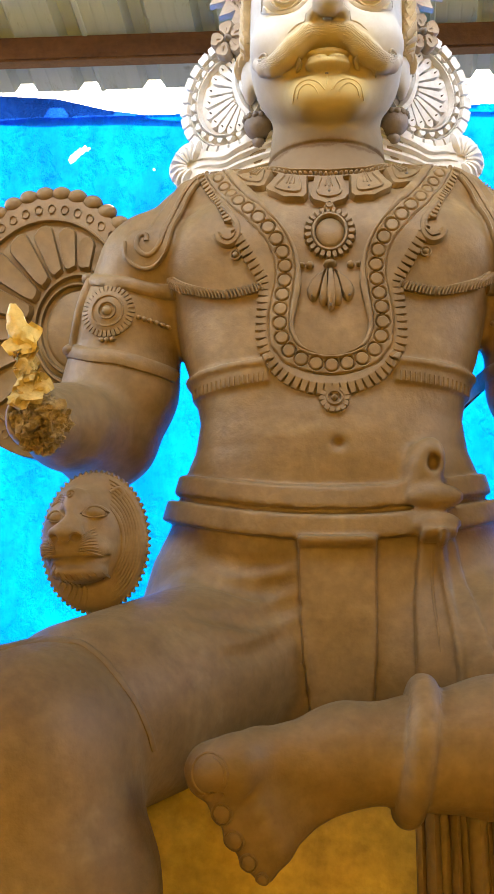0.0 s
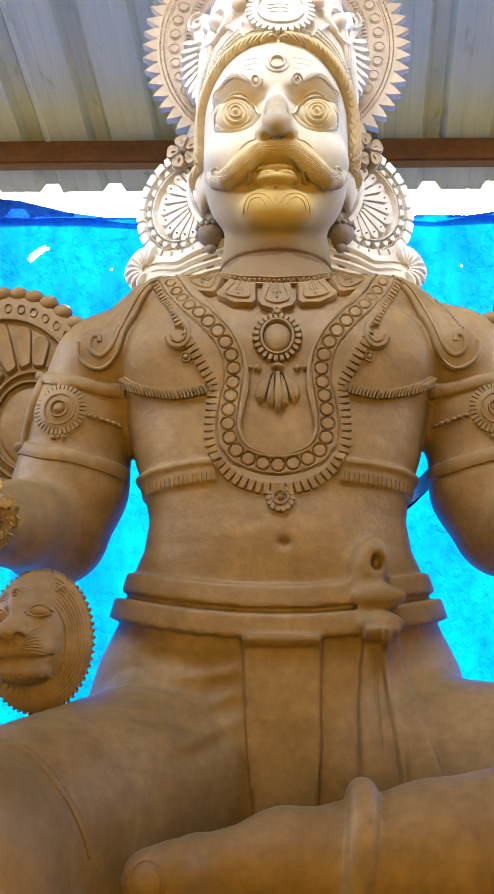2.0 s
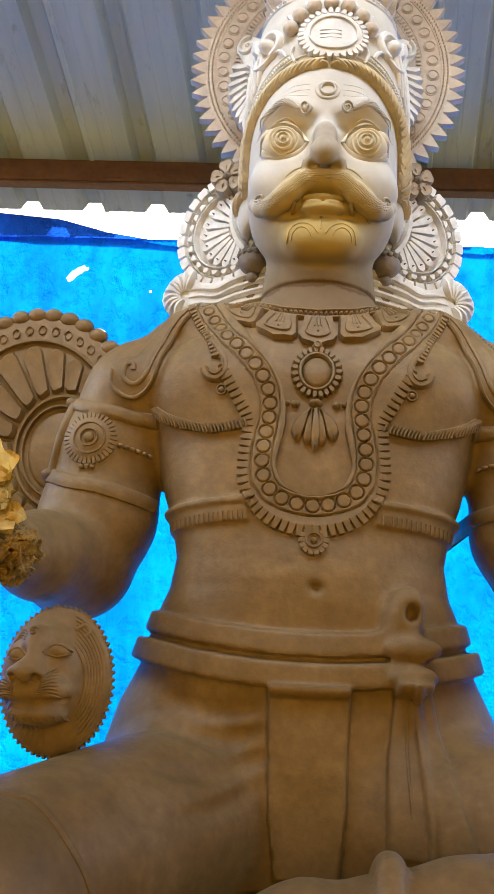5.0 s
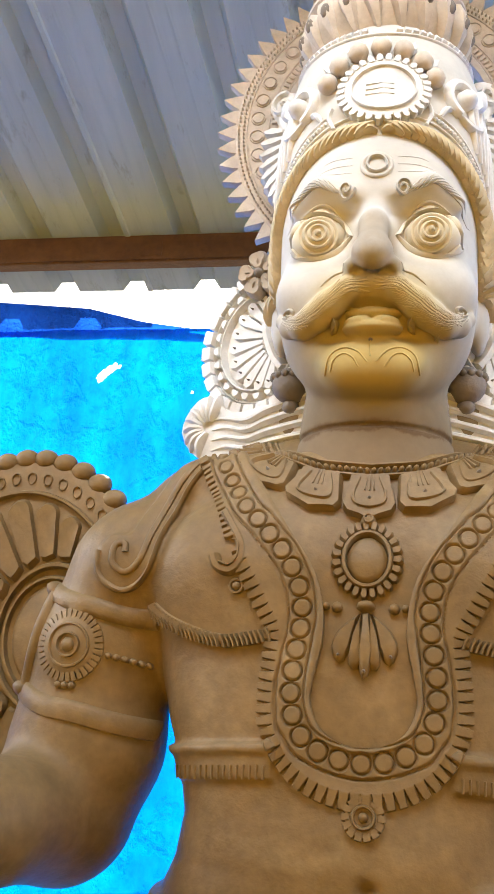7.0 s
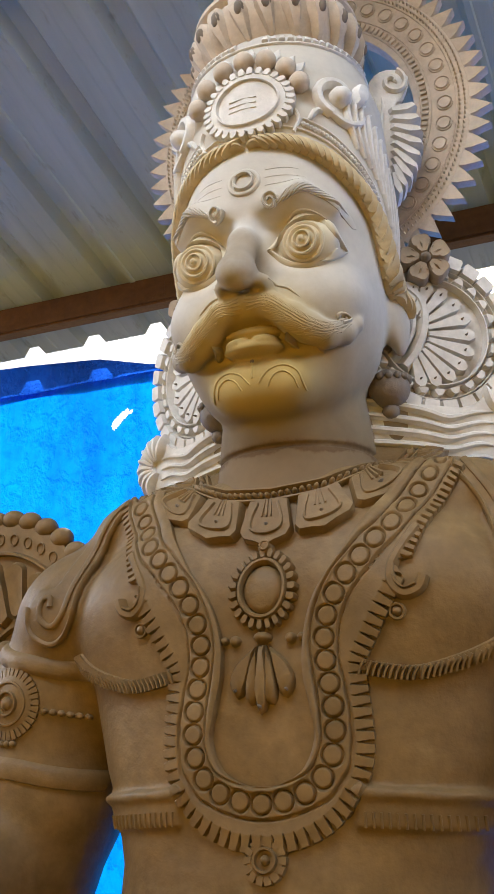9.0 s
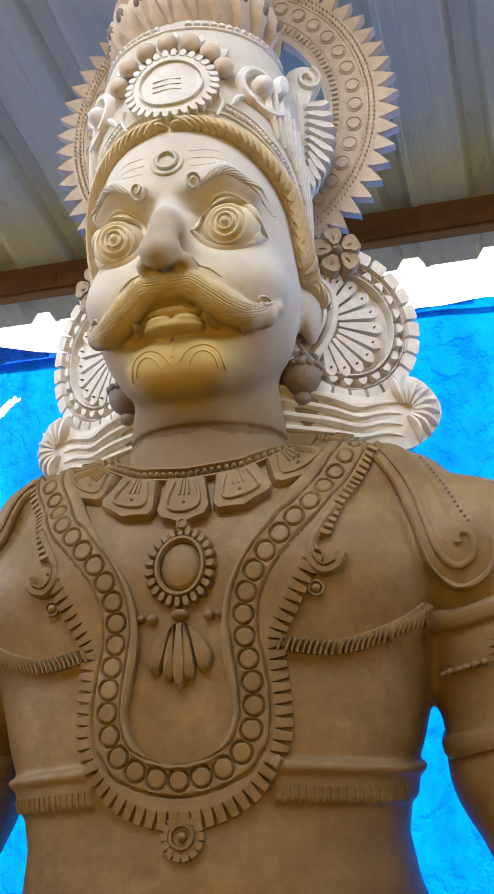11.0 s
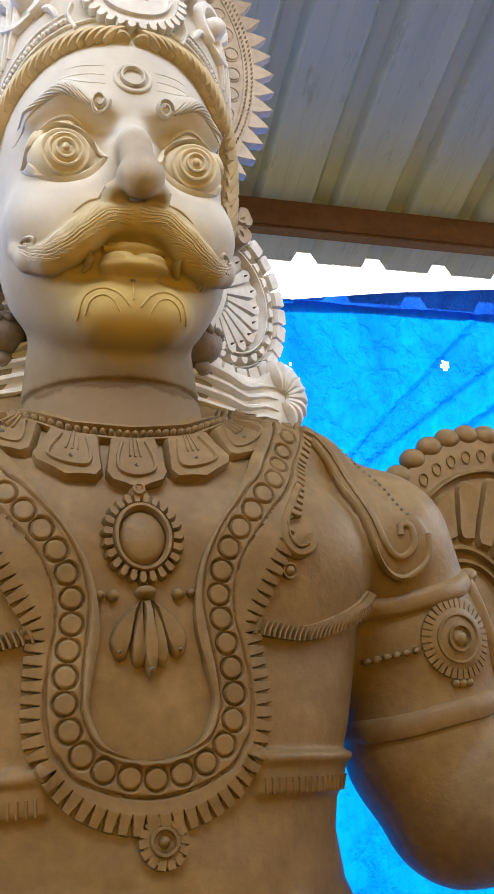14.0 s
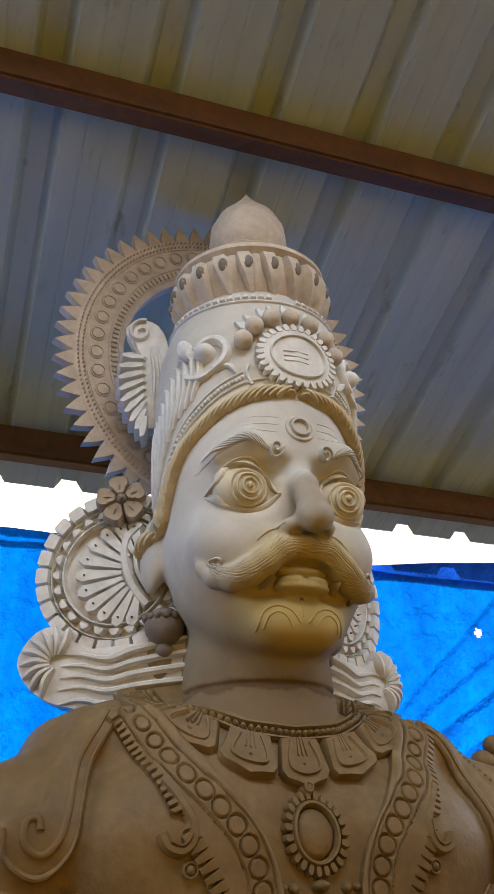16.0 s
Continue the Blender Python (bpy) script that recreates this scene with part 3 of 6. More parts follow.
def tarpaulin():
    """Hanging blue sheet, wrinkled, with a few tears."""
    spots = [(0.58, 2.145, 0.005), (0.536, 2.307, 0.004), (0.929, 2.325, 0.011), (0.56, 2.22, 0.003), (-0.46, 2.30, 0.003), (-0.9, 2.1, 0.003), (0.62, 2.08, 0.003)]
    xs = tarp_lines(-1.4, 1.4, 0.006, [(-0.679, 0.042, 0.0035)])
    xs = np.concatenate([np.arange(-3.1, -1.41, 0.04), xs, np.arange(1.44, 3.11, 0.04)])
    zs = tarp_lines(-0.02, 2.465, 0.007, [(2.354, 0.03, 0.0035)])
    zs = zs[zs < 2.467]
    v = []
    for x in xs:
        for z in zs:
            y = 0.872 + 0.02 * noise.noise((x * 1.7, z * 0.5, 3)) + 0.008 * noise.noise((x * 5, z * 3, 7)) + 0.005 * noise.noise((x * 12, z * 8, 9)) + 0.002 * noise.noise((x * 30, z * 24, 4))
            if 0.3 < x < 1.4:
                for c, k, amp, wide in ((2.05, 0.62, 0.016, 0.014), (2.105, 0.70, -0.011, 0.012), (1.97, 0.55, 0.009, 0.016), (2.19, 0.95, 0.010, 0.012)):
                    y += amp * math.exp(-(((z - c) - k * (x - 0.75)) / wide) ** 2)
            v.append((x, y, z + 0.004 * noise.noise((x * 3, 0, 5)) * (z > 2.4)))
    n = len(zs)
    f = []
    for i in range(len(xs) - 1):
        for j in range(n - 1):
            cx, cz = (xs[i] + xs[i + 1]) / 2, (zs[j] + zs[j + 1]) / 2
            a, b = cx + 0.679, cz - 2.354
            p, q = a * 0.80 + b * 0.60, -a * 0.60 + b * 0.80
            tear = (abs(p) < 0.031 and abs(q + 3 * p * p - 0.001) < 0.0095 + 0.003 * noise.noise((cx * 90, cz * 90, 0))) or math.hypot(a - 0.031, b - 0.016) < 0.004
            if tear or any(math.hypot(cx - x, cz - z) < r * (1 + 0.25 * noise.noise((cx * 120, cz * 120, 2))) for x, z, r in spots):
                continue
            f.append((i * n + j, (i + 1) * n + j, (i + 1) * n + j + 1, i * n + j + 1))
    ob = mesh_object("tarpaulin", v, f, [TARP])
    tagged(ob, "bright blue plastic tarpaulin with small tears, hung behind the statue", "tarpaulin")
    top = [(-3.1, 2.58), (-1.5, 2.57), (-0.975, 2.548), (-0.747, 2.528), (-0.6, 2.489), (-0.41, 2.4625), (0.0, 2.461), (0.47, 2.461), (0.84, 2.512), (1.2, 2.55), (3.1, 2.6)]
    xs = np.linspace(-3.1, 3.1, 180)
    tz = np.interp(xs, [p[0] for p in top], [p[1] for p in top])
    v, f = [], []
    for x, t in zip(xs, tz):
        for k in range(5):
            z = 2.452 + (t - 2.452) * k / 4
            v.append((x, 0.885 + 0.008 * noise.noise((x * 4, z * 8, 1)) + 0.012 * math.sin(math.pi * k / 4), z))
    f = [(i * 5 + k, i * 5 + 5 + k, i * 5 + 6 + k, i * 5 + 1 + k) for i in range(len(xs) - 1) for k in range(4)]
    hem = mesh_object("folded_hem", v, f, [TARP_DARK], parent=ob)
    tagged(hem, "doubled darker blue hem sagging along the top")
    return ob


# unseen walls, sized to limit how much sky comes in sideways
def unseen_side_wall(name, x0, x1):
    ob = base(name)
    part("sheet", box_bm(x0, x1, -4.4, 1.10, -0.05, 2.5), WALL, ob)
    return tagged(ob, "unseen dusty side wall added to limit side light, open above", "wall", kind="structure")


ground()
# floor out of view, its yellow chosen to bounce warm light upwards
floor = part("floor", box_bm(-3.2, 3.2, -4.4, 0.84, -0.06, 0.035), SAND, None)
tagged(floor, "unseen floor inside the shed, yellow sand to bounce warm light", "floor", kind="structure")
roof("ceiling", 1.15, -0.55, "ribbed grey steel roof sheets with rust specks")
# unseen second roof, added to narrow the sky opening in front
roof("sky_block_roof", -2.6, -4.4, "unseen ribbed grey roof sheets added past the open strip to block sky")
purlin(0.95, 0.078)
purlin(0.085, 0.068, -1.9)
tarpaulin()
unseen_side_wall("unseen_wall_west", -3.3, -3.2)
unseen_side_wall("unseen_wall_east", 3.2, 3.3)
# unseen yellow wall added to bounce warm light and cut off sky
front = base("bounce_wall")
part("bounce_face", box_bm(-3.3, 3.3, -4.52, -4.4, -0.05, 4.6), YELLOW, front)
tagged(front, "unseen tall yellow wall added to bounce warm light and hold back sky", "wall", kind="structure")


def pedestal():
    ob = base("pedestal", 0, 0, 0)
    bm = box_bm(-0.8, 0.8, -0.14, 0.6, -0.03, 0.9, 0.03)
    part("block", bm, OCHRE, ob)
    part("plinth", box_bm(-0.9, 0.9, -0.62, 0.65, -0.03, 0.12, 0.02), OCHRE, ob)
    return tagged(ob, "ochre earth-plastered block under the statue", "pedestal")


pedestal()

# ---- the seated clay statue: head ----
def crown_line(a):
    """Height of the crown's lower edge by the angle from the front."""
    return np.interp(np.abs(a), [0, 0.3, 0.5, 0.68, 0.8, 1.05, 1.19, 1.3, 1.5, 1.9, 3.2], [2.406, 2.403, 2.395, 2.382, 2.370, 2.340, 2.318, 2.292, 2.240, 2.20, 2.19])


AX = (0.004, 0.165)


def head_field():
    g = Field((-0.2, -0.11, 1.90), (0.2, 0.4, 2.72), 0.003)
    g.ball((0, 0.166, 2.31), (0.155, 0.180, 0.25), 0.01)
    g.ball((0, 0.135, 2.170), (0.141, 0.130, 0.128), 0.05)
    g.ball((0, 0.088, 2.066), (0.096, 0.062, 0.052), 0.06)
    g.both("ball", (0.084, 0.060, 2.170), (0.056, 0.052, 0.052), 0.04)
    g.both("ball", (0.080, 0.125, 2.122), (0.044, 0.070, 0.046), 0.04)
    # neck
    g.limb((0, 0.178, 1.88), (0, 0.175, 2.08), 0.127, 0.104, 0.015)
    # gathered hair behind the neck
    g.both("ball", (0.120, 0.262, 2.05), (0.05, 0.05, 0.10), 0.02)
    # eyes under a firm brow
    g.both("ball", (0.046, -0.018, 2.276), (0.028, 0.034, 0.022), 0.02, cut=True)
    # seam where the head was set on
    g.add(lambda x, y, z: both_of(np.abs(z - 1.982) - 0.003, 0.110 - np.sqrt(x * x + (y - 0.178) ** 2), 0.002), (-0.13, 0.04, 1.96), (0.13, 0.31, 2.0), 0.004, True)
    g.both("ball", (0.079, -0.006, 2.247), (0.046, 0.038, 0.040), 0.014, cut=True)
    g.both("chain", [(0.034, 0.004, 2.304), (0.078, 0.004, 2.320), (0.116, 0.034, 2.300)], [0.007, 0.0075, 0.007], 0.026)
    g.both("ball", (0.079, 0.032, 2.246), (0.0415, 0.037, 0.0355), 0.001)
    # nose
    g.chain([(0, 0.004, 2.282), (0, -0.018, 2.248), (0, -0.044, 2.196)], [0.010, 0.0175, 0.0225], 0.014)
    g.ball((0, -0.047, 2.190), (0.0275, 0.0245, 0.0225), 0.010)
    g.both("ball", (0.0255, -0.022, 2.181), (0.0145, 0.020, 0.012), 0.008)
    g.both("ball", (0.0205, -0.030, 2.168), (0.0085, 0.013, 0.0075), 0.004, cut=True)
    g.ball((0, -0.006, 2.158), (0.034, 0.018, 0.012), 0.012)
    # mouth and chin
    g.ball((0, 0.020, 2.15), (0.085, 0.030, 0.028), 0.03)
    g.ball((0, 0.034, 2.06), (0.070, 0.030, 0.034), 0.03)
    g.ball((0, -0.018, 2.114), (0.064, 0.040, 0.025), 0.005, cut=True)
    g.both("ball", (0.055, 0.0, 2.096), (0.030, 0.026, 0.014), 0.008, cut=True)
    g.ball((0, 0.008, 2.122), (0.038, 0.020, 0.0095), 0.003)
    g.ball((0, 0.008, 2.101), (0.0420, 0.024, 0.0105), 0.004)
    g.ball((-0.017, 0.008, 2.1085), (0.022, 0.023, 0.0085), 0.002)
    g.ball((0.017, 0.008, 2.1085), (0.022, 0.023, 0.0085), 0.002)
    g.both("ball", (0.036, 0.040, 2.052), (0.026, 0.025, 0.021), 0.022)
    # moustache: two thick sweeps that curl up at the ends
    sweep = [(0.004, -0.014, 2.160), (0.034, -0.014, 2.151), (0.060, -0.004, 2.132), (0.078, 0.006, 2.119), (0.098, 0.020, 2.110), (0.118, 0.038, 2.115), (0.131, 0.054, 2.131), (0.134, 0.060, 2.142)]
    g.both("chain", sweep, [0.011, 0.017, 0.0205, 0.0205, 0.018, 0.0145, 0.0095, 0.005], 0.006)
    # ears
    g.both("ball", (0.155, 0.215, 2.2), (0.018, 0.035, 0.06), 0.02)

    def crown(x, y, z):
        px, py = x - AX[0], y - AX[1]
        r = np.sqrt(px * px + py * py)
        prof = np.interp(z, [2.15, 2.3, 2.45, 2.53, 2.595, 2.635, 2.66, 2.7], [0.160, 0.164, 0.166, 0.159, 0.139, 0.108, 0.086, 0.08])
        a = np.arctan2(px, -py)
        return np.maximum(np.maximum(r - prof, crown_line(a) - z), z - 2.66)

    g.add(crown, (-0.18, -0.02, 2.18), (0.18, 0.36, 2.68), 0.004)
    return g


def face_work(s, g):
    """Eyes, brows, marks, moustache hair and chin curls."""
    w = front_of(g, -0.1, 0.3)
    for sx in (-1, 1):
        cx = sx * 0.079
        for r, ww, hh in ((0.0262, 0.0022, 0.0045), (0.0182, 0.0022, 0.0048), (0.0105, 0.0020, 0.0050)):
            s.ring(w, cx, 2.243, r, ww, hh, 4, 28, 0.98)
        s.dot(w, cx, 2.243, 0.0052, 0.006, 4)
        lid = [(cx - sx * 0.048, 2.236), (cx - sx * 0.036, 2.263), (cx - sx * 0.018, 2.281), (cx + sx * 0.004, 2.286), (cx + sx * 0.024, 2.277), (cx + sx * 0.036, 2.259), (cx + sx * 0.045, 2.243)]
        s.ridge(w, curve(lid, 34), 0.0042, 0.010, 4, taper=True)
        s.ridge(w, curve([(u + sx * 0.001, v + 0.0075) for u, v in lid[1:-1]], 30), 0.0018, 0.0025, 4, taper=True)
        low = [(cx - sx * 0.048, 2.236), (cx - sx * 0.027, 2.217), (cx + sx * 0.002, 2.210), (cx + sx * 0.024, 2.216), (cx + sx * 0.037, 2.229), (cx + sx * 0.045, 2.243)]
        s.ridge(w, curve(low, 26), 0.0038, 0.008, 4, taper=True)
        brow = [(cx - sx * 0.040, 2.306), (cx - sx * 0.022, 2.311), (cx + sx * 0.004, 2.320), (cx + sx * 0.030, 2.313), (cx + sx * 0.046, 2.299), (cx + sx * 0.054, 2.284)]
        b = curve(brow, 30)
        s.ridge(w, b, 0.010, 0.003, 4, taper=True)
        for k in range(0, 19, 2):
            m, e = b[min(k + 4, 29)], b[min(k + 8, 29)]
            s.ridge(w, curve([(b[k][0], b[k][1] - 0.007), (m[0], m[1] - 0.002), (e[0], e[1] + 0.006)], 9), 0.0022, 0.0058, 4, taper=True)
        s.dot(w, cx - sx * 0.040, 2.305, 0.0110, 0.005, 4, 20)
        s.ridge(w, spiral(cx - sx * 0.040, 2.305, 0.0115, 1.5, 0, 28, sx), 0.0022, 0.0100, 4)
        # hair of the moustache
        sweep = curve([(sx * 0.004, 2.155), (sx * 0.034, 2.150), (sx * 0.060, 2.132), (sx * 0.078, 2.119), (sx * 0.098, 2.111), (sx * 0.116, 2.117), (sx * 0.127, 2.132)], 36)
        t = np.gradient(sweep, axis=0)
        t /= np.linalg.norm(t, axis=1, keepdims=True)
        for k in range(2, 32):
            p, d = sweep[k], t[k]
            side = np.array([-d[1], d[0]])
            for q in (-0.015, -0.011, -0.007, -0.003, 0.001, 0.005, 0.009):
                if (k < 10 or k > 26) and q < -0.009:
                    continue
                a = p + side * q + d * random.uniform(-0.003, 0.003)
                s.ridge(w, [a - d * 0.008 + side * q * 0.2, a, a + d * 0.010 - side * q * 0.25], 0.0010, 0.0012, 4, sink=0.002)
        s.ridge(w, spiral(sx * 0.119, 2.133, 0.010, 1.4, -1.4 if sx > 0 else -1.74, 30, sx), 0.0022, 0.004, 4)
        # chin curl and cheek crease
        s.ridge(w, curve([(sx * 0.006, 2.052), (sx * 0.020, 2.068), (sx * 0.040, 2.074), (sx * 0.058, 2.064), (sx * 0.065, 2.040)], 22), 0.0015, 0.0018, 4)
        s.ridge(w, curve([(sx * 0.018, 2.046), (sx * 0.027, 2.060), (sx * 0.040, 2.065), (sx * 0.052, 2.057), (sx * 0.057, 2.042)], 22), 0.0014, 0.0016, 4)
        s.ridge(w, curve([(sx * 0.038, 2.182), (sx * 0.055, 2.176), (sx * 0.072, 2.160)], 12), 0.002, 0.003, 4, taper=True)
        # pointed tooth at the corner of the mouth
        s.pad(w, [(sx * 0.046, 2.113), (sx * 0.054, 2.112), (sx * 0.058, 2.099), (sx * 0.049, 2.103)], 0.010, 4)
    s.ridge(w, [(-0.002, 2.084), (-0.002, 2.074), (-0.002, 2.060)], 0.0016, 0.002, 4)
    s.dot(w, -0.002, 2.085, 0.0035, 0.002, 3)
    # ring and lines on the forehead
    s.ring(w, 0.002, 2.343, 0.0210, 0.0035, 0.0035, 4, 28, 0.9)
    s.ring(w, 0.002, 2.345, 0.0135, 0.0025, 0.006, 4, 24, 0.98)
    for k, z in enumerate((2.333, 2.346, 2.359)):
        for sx in (-1, 1):
            s.ridge(w, curve([(sx * 0.032, z), (sx * 0.06, z + 0.003), (sx * (0.092 - 0.008 * k), z + 0.001)], 10), 0.0007, 0.0009, 4, taper=True)


def crown_work(s, g):
    """Rope hem, jewel, beads, scrolls and plumes round the crown."""
    w = round_of(g, AX[0], AX[1], 0.3)
    k160 = 0.16
    # twisted rope along the forehead
    n = 27
    for sx in (-1, 1):
        for i in range(n):
            a = sx * (0.12 + 1.66 * i / (n - 1))
            pts = [(k160 * (a + sx * 0.085), float(crown_line(a + sx * 0.085)) - 0.008), (k160 * a, float(crown_line(a)) + 0.003), (k160 * (a - sx * 0.085), float(crown_line(a - sx * 0.085)) + 0.014)]
            s.ridge(w, curve(pts, 9), 0.0056, 0.0165, 5, sink=0.012, taper=True)
        for i in range(3):
            a = sx * (0.015 + 0.035 * i)
            s.ridge(w, curve([(k160 * a, 2.402 + 0.003 * i), (k160 * (a + sx * 0.06), 2.405 + 0.003 * i), (k160 * (a + sx * 0.13), 2.401 + 0.005 * i)], 9), 0.0046, 0.0145, 5, sink=0.012, taper=True)
    # plain cord and small squares above it
    arc = [(k160 * a, float(crown_line(a)) + 0.028) for a in np.linspace(-1.7, 1.7, 90)]
    s.ridge(w, arc, 0.002, 0.004, 1)
    for sx in (-1, 1):
        for i in range(34):
            a = sx * (0.5 + 1.1 * i / 33)
            z = float(crown_line(a)) + 0.038
            s.dot(w, k160 * a, z, 0.0042, 0.0045, 1, 6)
        s.ridge(w, [(k160 * sx * a, float(crown_line(a)) + 0.047) for a in np.linspace(0.5, 1.6, 40)], 0.002, 0.004, 1)
    # round jewel with petals
    jz = 2.472
    s.rays(w, 0.005, jz, 0.0505, 0.067, 30, 0.014, 1, 0.88, 0.05)
    s.dot(w, 0.005, jz, 0.0600, 0.0125, 1, 40, 0.88, 0.08, 0.9)
    s.ring(w, 0.005, jz, 0.0430, 0.003, 0.017, 1, 40, 0.86)
    for q in (-0.012, -0.003, 0.006):
        s.ridge(w, [(-0.019, jz + q), (0, jz + q + 0.001), (0.019, jz + q)], 0.0012, 0.0125, 1, sink=-0.005)
    for i in range(7):
        a = radians(162 - 144 * i / 6)
        u, v = 0.081 * math.cos(a), jz + 0.004 + 0.071 * math.sin(a)
        p = w([u], [v], [0.009])[0]
        sphere(s, p, 0.0158, 2)
        if 0 < i < 6:
            for q in (-0.09, 0.09):
                uu, vv, b = 0.099 * math.cos(a + q), jz + 0.094 * math.sin(a + q), a + q
                d, e = np.array([math.cos(b), math.sin(b)]), np.array([-math.sin(b), math.cos(b)])
                c = np.array([uu, vv])
                s.pad(w, [c - e * 0.007 - d * 0.014, c - e * 0.008, c + d * 0.016 + e * 0.002, c + e * 0.007, c + e * 0.006 - d * 0.014], 0.008, 1)
    # scrolls, plumes and combed leaves on both sides
    for sx in (-1, 1):
        s.ridge(w, spiral(sx * 0.134, 2.488, 0.036, 1.05, radians(250) if sx > 0 else radians(-70), 48, -sx), 0.0085, 0.012, 1)
        s.dot(w, sx * 0.137, 2.487, 0.0165, 0.019, 1, 18)
        s.pad(w, curve([(sx * 0.160, 2.500), (sx * 0.172, 2.524), (sx * 0.188, 2.528), (sx * 0.190, 2.506), (sx * 0.178, 2.486), (sx * 0.163, 2.482)], 18), 0.014, 1, 0.3)
        s.ridge(w, curve([(sx * 0.122, 2.455), (sx * 0.142, 2.444), (sx * 0.166, 2.450), (sx * 0.184, 2.474)], 20), 0.0070, 0.011, 1, taper=True)
        s.ridge(w, curve([(sx * 0.088, 2.440), (sx * 0.098, 2.455), (sx * 0.112, 2.457)], 12), 0.0050, 0.009, 1, taper=True)
        s.ridge(w, curve([(sx * 0.066, 2.42), (sx * 0.074, 2.44), (sx * 0.070, 2.455)], 10), 0.003, 0.006, 1)
        for i in range(11):
            a = 0.118 + 0.013 * i
            z0 = float(crown_line((a + 0.03) / k160)) + 0.055
            s.ridge(w, curve([(sx * (a + 0.045), z0), (sx * (a + 0.03), z0 + 0.045), (sx * (a + 0.034), z0 + 0.085 + 0.004 * i), (sx * (a + 0.048), z0 + 0.10 + 0.004 * i)], 16), 0.0055, 0.009, 1, taper=True)
        for i in range(16):
            u = sx * (0.03 + 0.0145 * i)
            s.pad(w, [(u - 0.006, 2.593), (u + 0.006, 2.593), (u + 0.004, 2.607), (u - 0.004, 2.603)], 0.006, 1)
    s.ridge(w, [(u, 2.589) for u in np.linspace(-0.5, 0.5, 60)], 0.0025, 0.004, 1)
    # fluted tier, plate and knob
    c = (AX[0], AX[1], 0)
    s.lathe(c, [(0.088, 2.600), (0.104, 2.616), (0.122, 2.645), (0.130, 2.675), (0.128, 2.694), (0.105, 2.704)], 2, 96, flute=20, depth=0.02)
    s.lathe(c, [(0.09, 2.692), (0.127, 2.698), (0.136, 2.706), (0.135, 2.714), (0.120, 2.722), (0.112, 2.728), (0.085, 2.732)], 2, 60)
    s.lathe(c, [(0.09, 2.728), (0.104, 2.731), (0.108, 2.738), (0.100, 2.745), (0.07, 2.749)], 2, 56)
    s.lathe(c, [(0.06, 2.744), (0.078, 2.748), (0.084, 2.756), (0.076, 2.764), (0.05, 2.768)], 2, 72, flute=9, depth=0.06)
    s.lathe(c, [(0.045, 2.758), (0.064, 2.776), (0.072, 2.806), (0.069, 2.838), (0.054, 2.868), (0.030, 2.893), (0.012, 2.914), (0.0005, 2.932)], 2, 40)
    # drop-shaped lobes round the tier
    k = 20
    for i in range(k):
        a = 2 * math.pi * (i + 0.5) / k
        v, rows = [], ((2.698, 0.126, 0.55), (2.692, 0.137, 0.82), (2.672, 0.142, 0.80), (2.650, 0.136, 0.60), (2.630, 0.123, 0.34), (2.612, 0.106, 0.08))
        for z, r, half in rows:
            for q in (-1, -0.55, 0.55, 1):
                b = a + q * half * math.pi / k + (2.69 - z) * 1.6
                rr = r - (0.013 if abs(q) == 1 else -0.003)
                v.append((AX[0] + rr * math.sin(b), AX[1] - rr * math.cos(b), z))
        s.put(v, [(r * 4 + q, r * 4 + q + 1, r * 4 + q + 5, r * 4 + q + 4) for r in range(5) for q in range(3)], 2)
        b = a + 0.06
        # dark bead in place of the shade inside each lobe's hollow
        sphere(s, (AX[0] + 0.139 * math.sin(b), AX[1] - 0.139 * math.cos(b), 2.670), 0.0085, 3, (1, 1, 1.6), 8, 5)


def sphere(s, c, r, mat, scale=(1, 1, 1), nu=10, nv=6):
    c = np.asarray(c, float)
    v, f = [], []
    for j in range(1, nv):
        t = math.pi * j / nv
        for i in range(nu):
            a = 2 * math.pi * i / nu
            v.append(c + np.array([math.sin(t) * math.cos(a) * scale[0], math.sin(t) * math.sin(a) * scale[1], math.cos(t) * scale[2]]) * r)
    v += [c + np.array([0, 0, r * scale[2]]), c - np.array([0, 0, r * scale[2]])]
    for j in range(nv - 2):
        f += [(j * nu + i, (j + 1) * nu + i, (j + 1) * nu + (i + 1) % nu, j * nu + (i + 1) % nu) for i in range(nu)]
    top, bot = len(v) - 2, len(v) - 1
    f += [(top, i, (i + 1) % nu) for i in range(nu)] + [(bot, (nv - 2) * nu + (i + 1) % nu, (nv - 2) * nu + i) for i in range(nu)]
    s.put(v, f, mat)


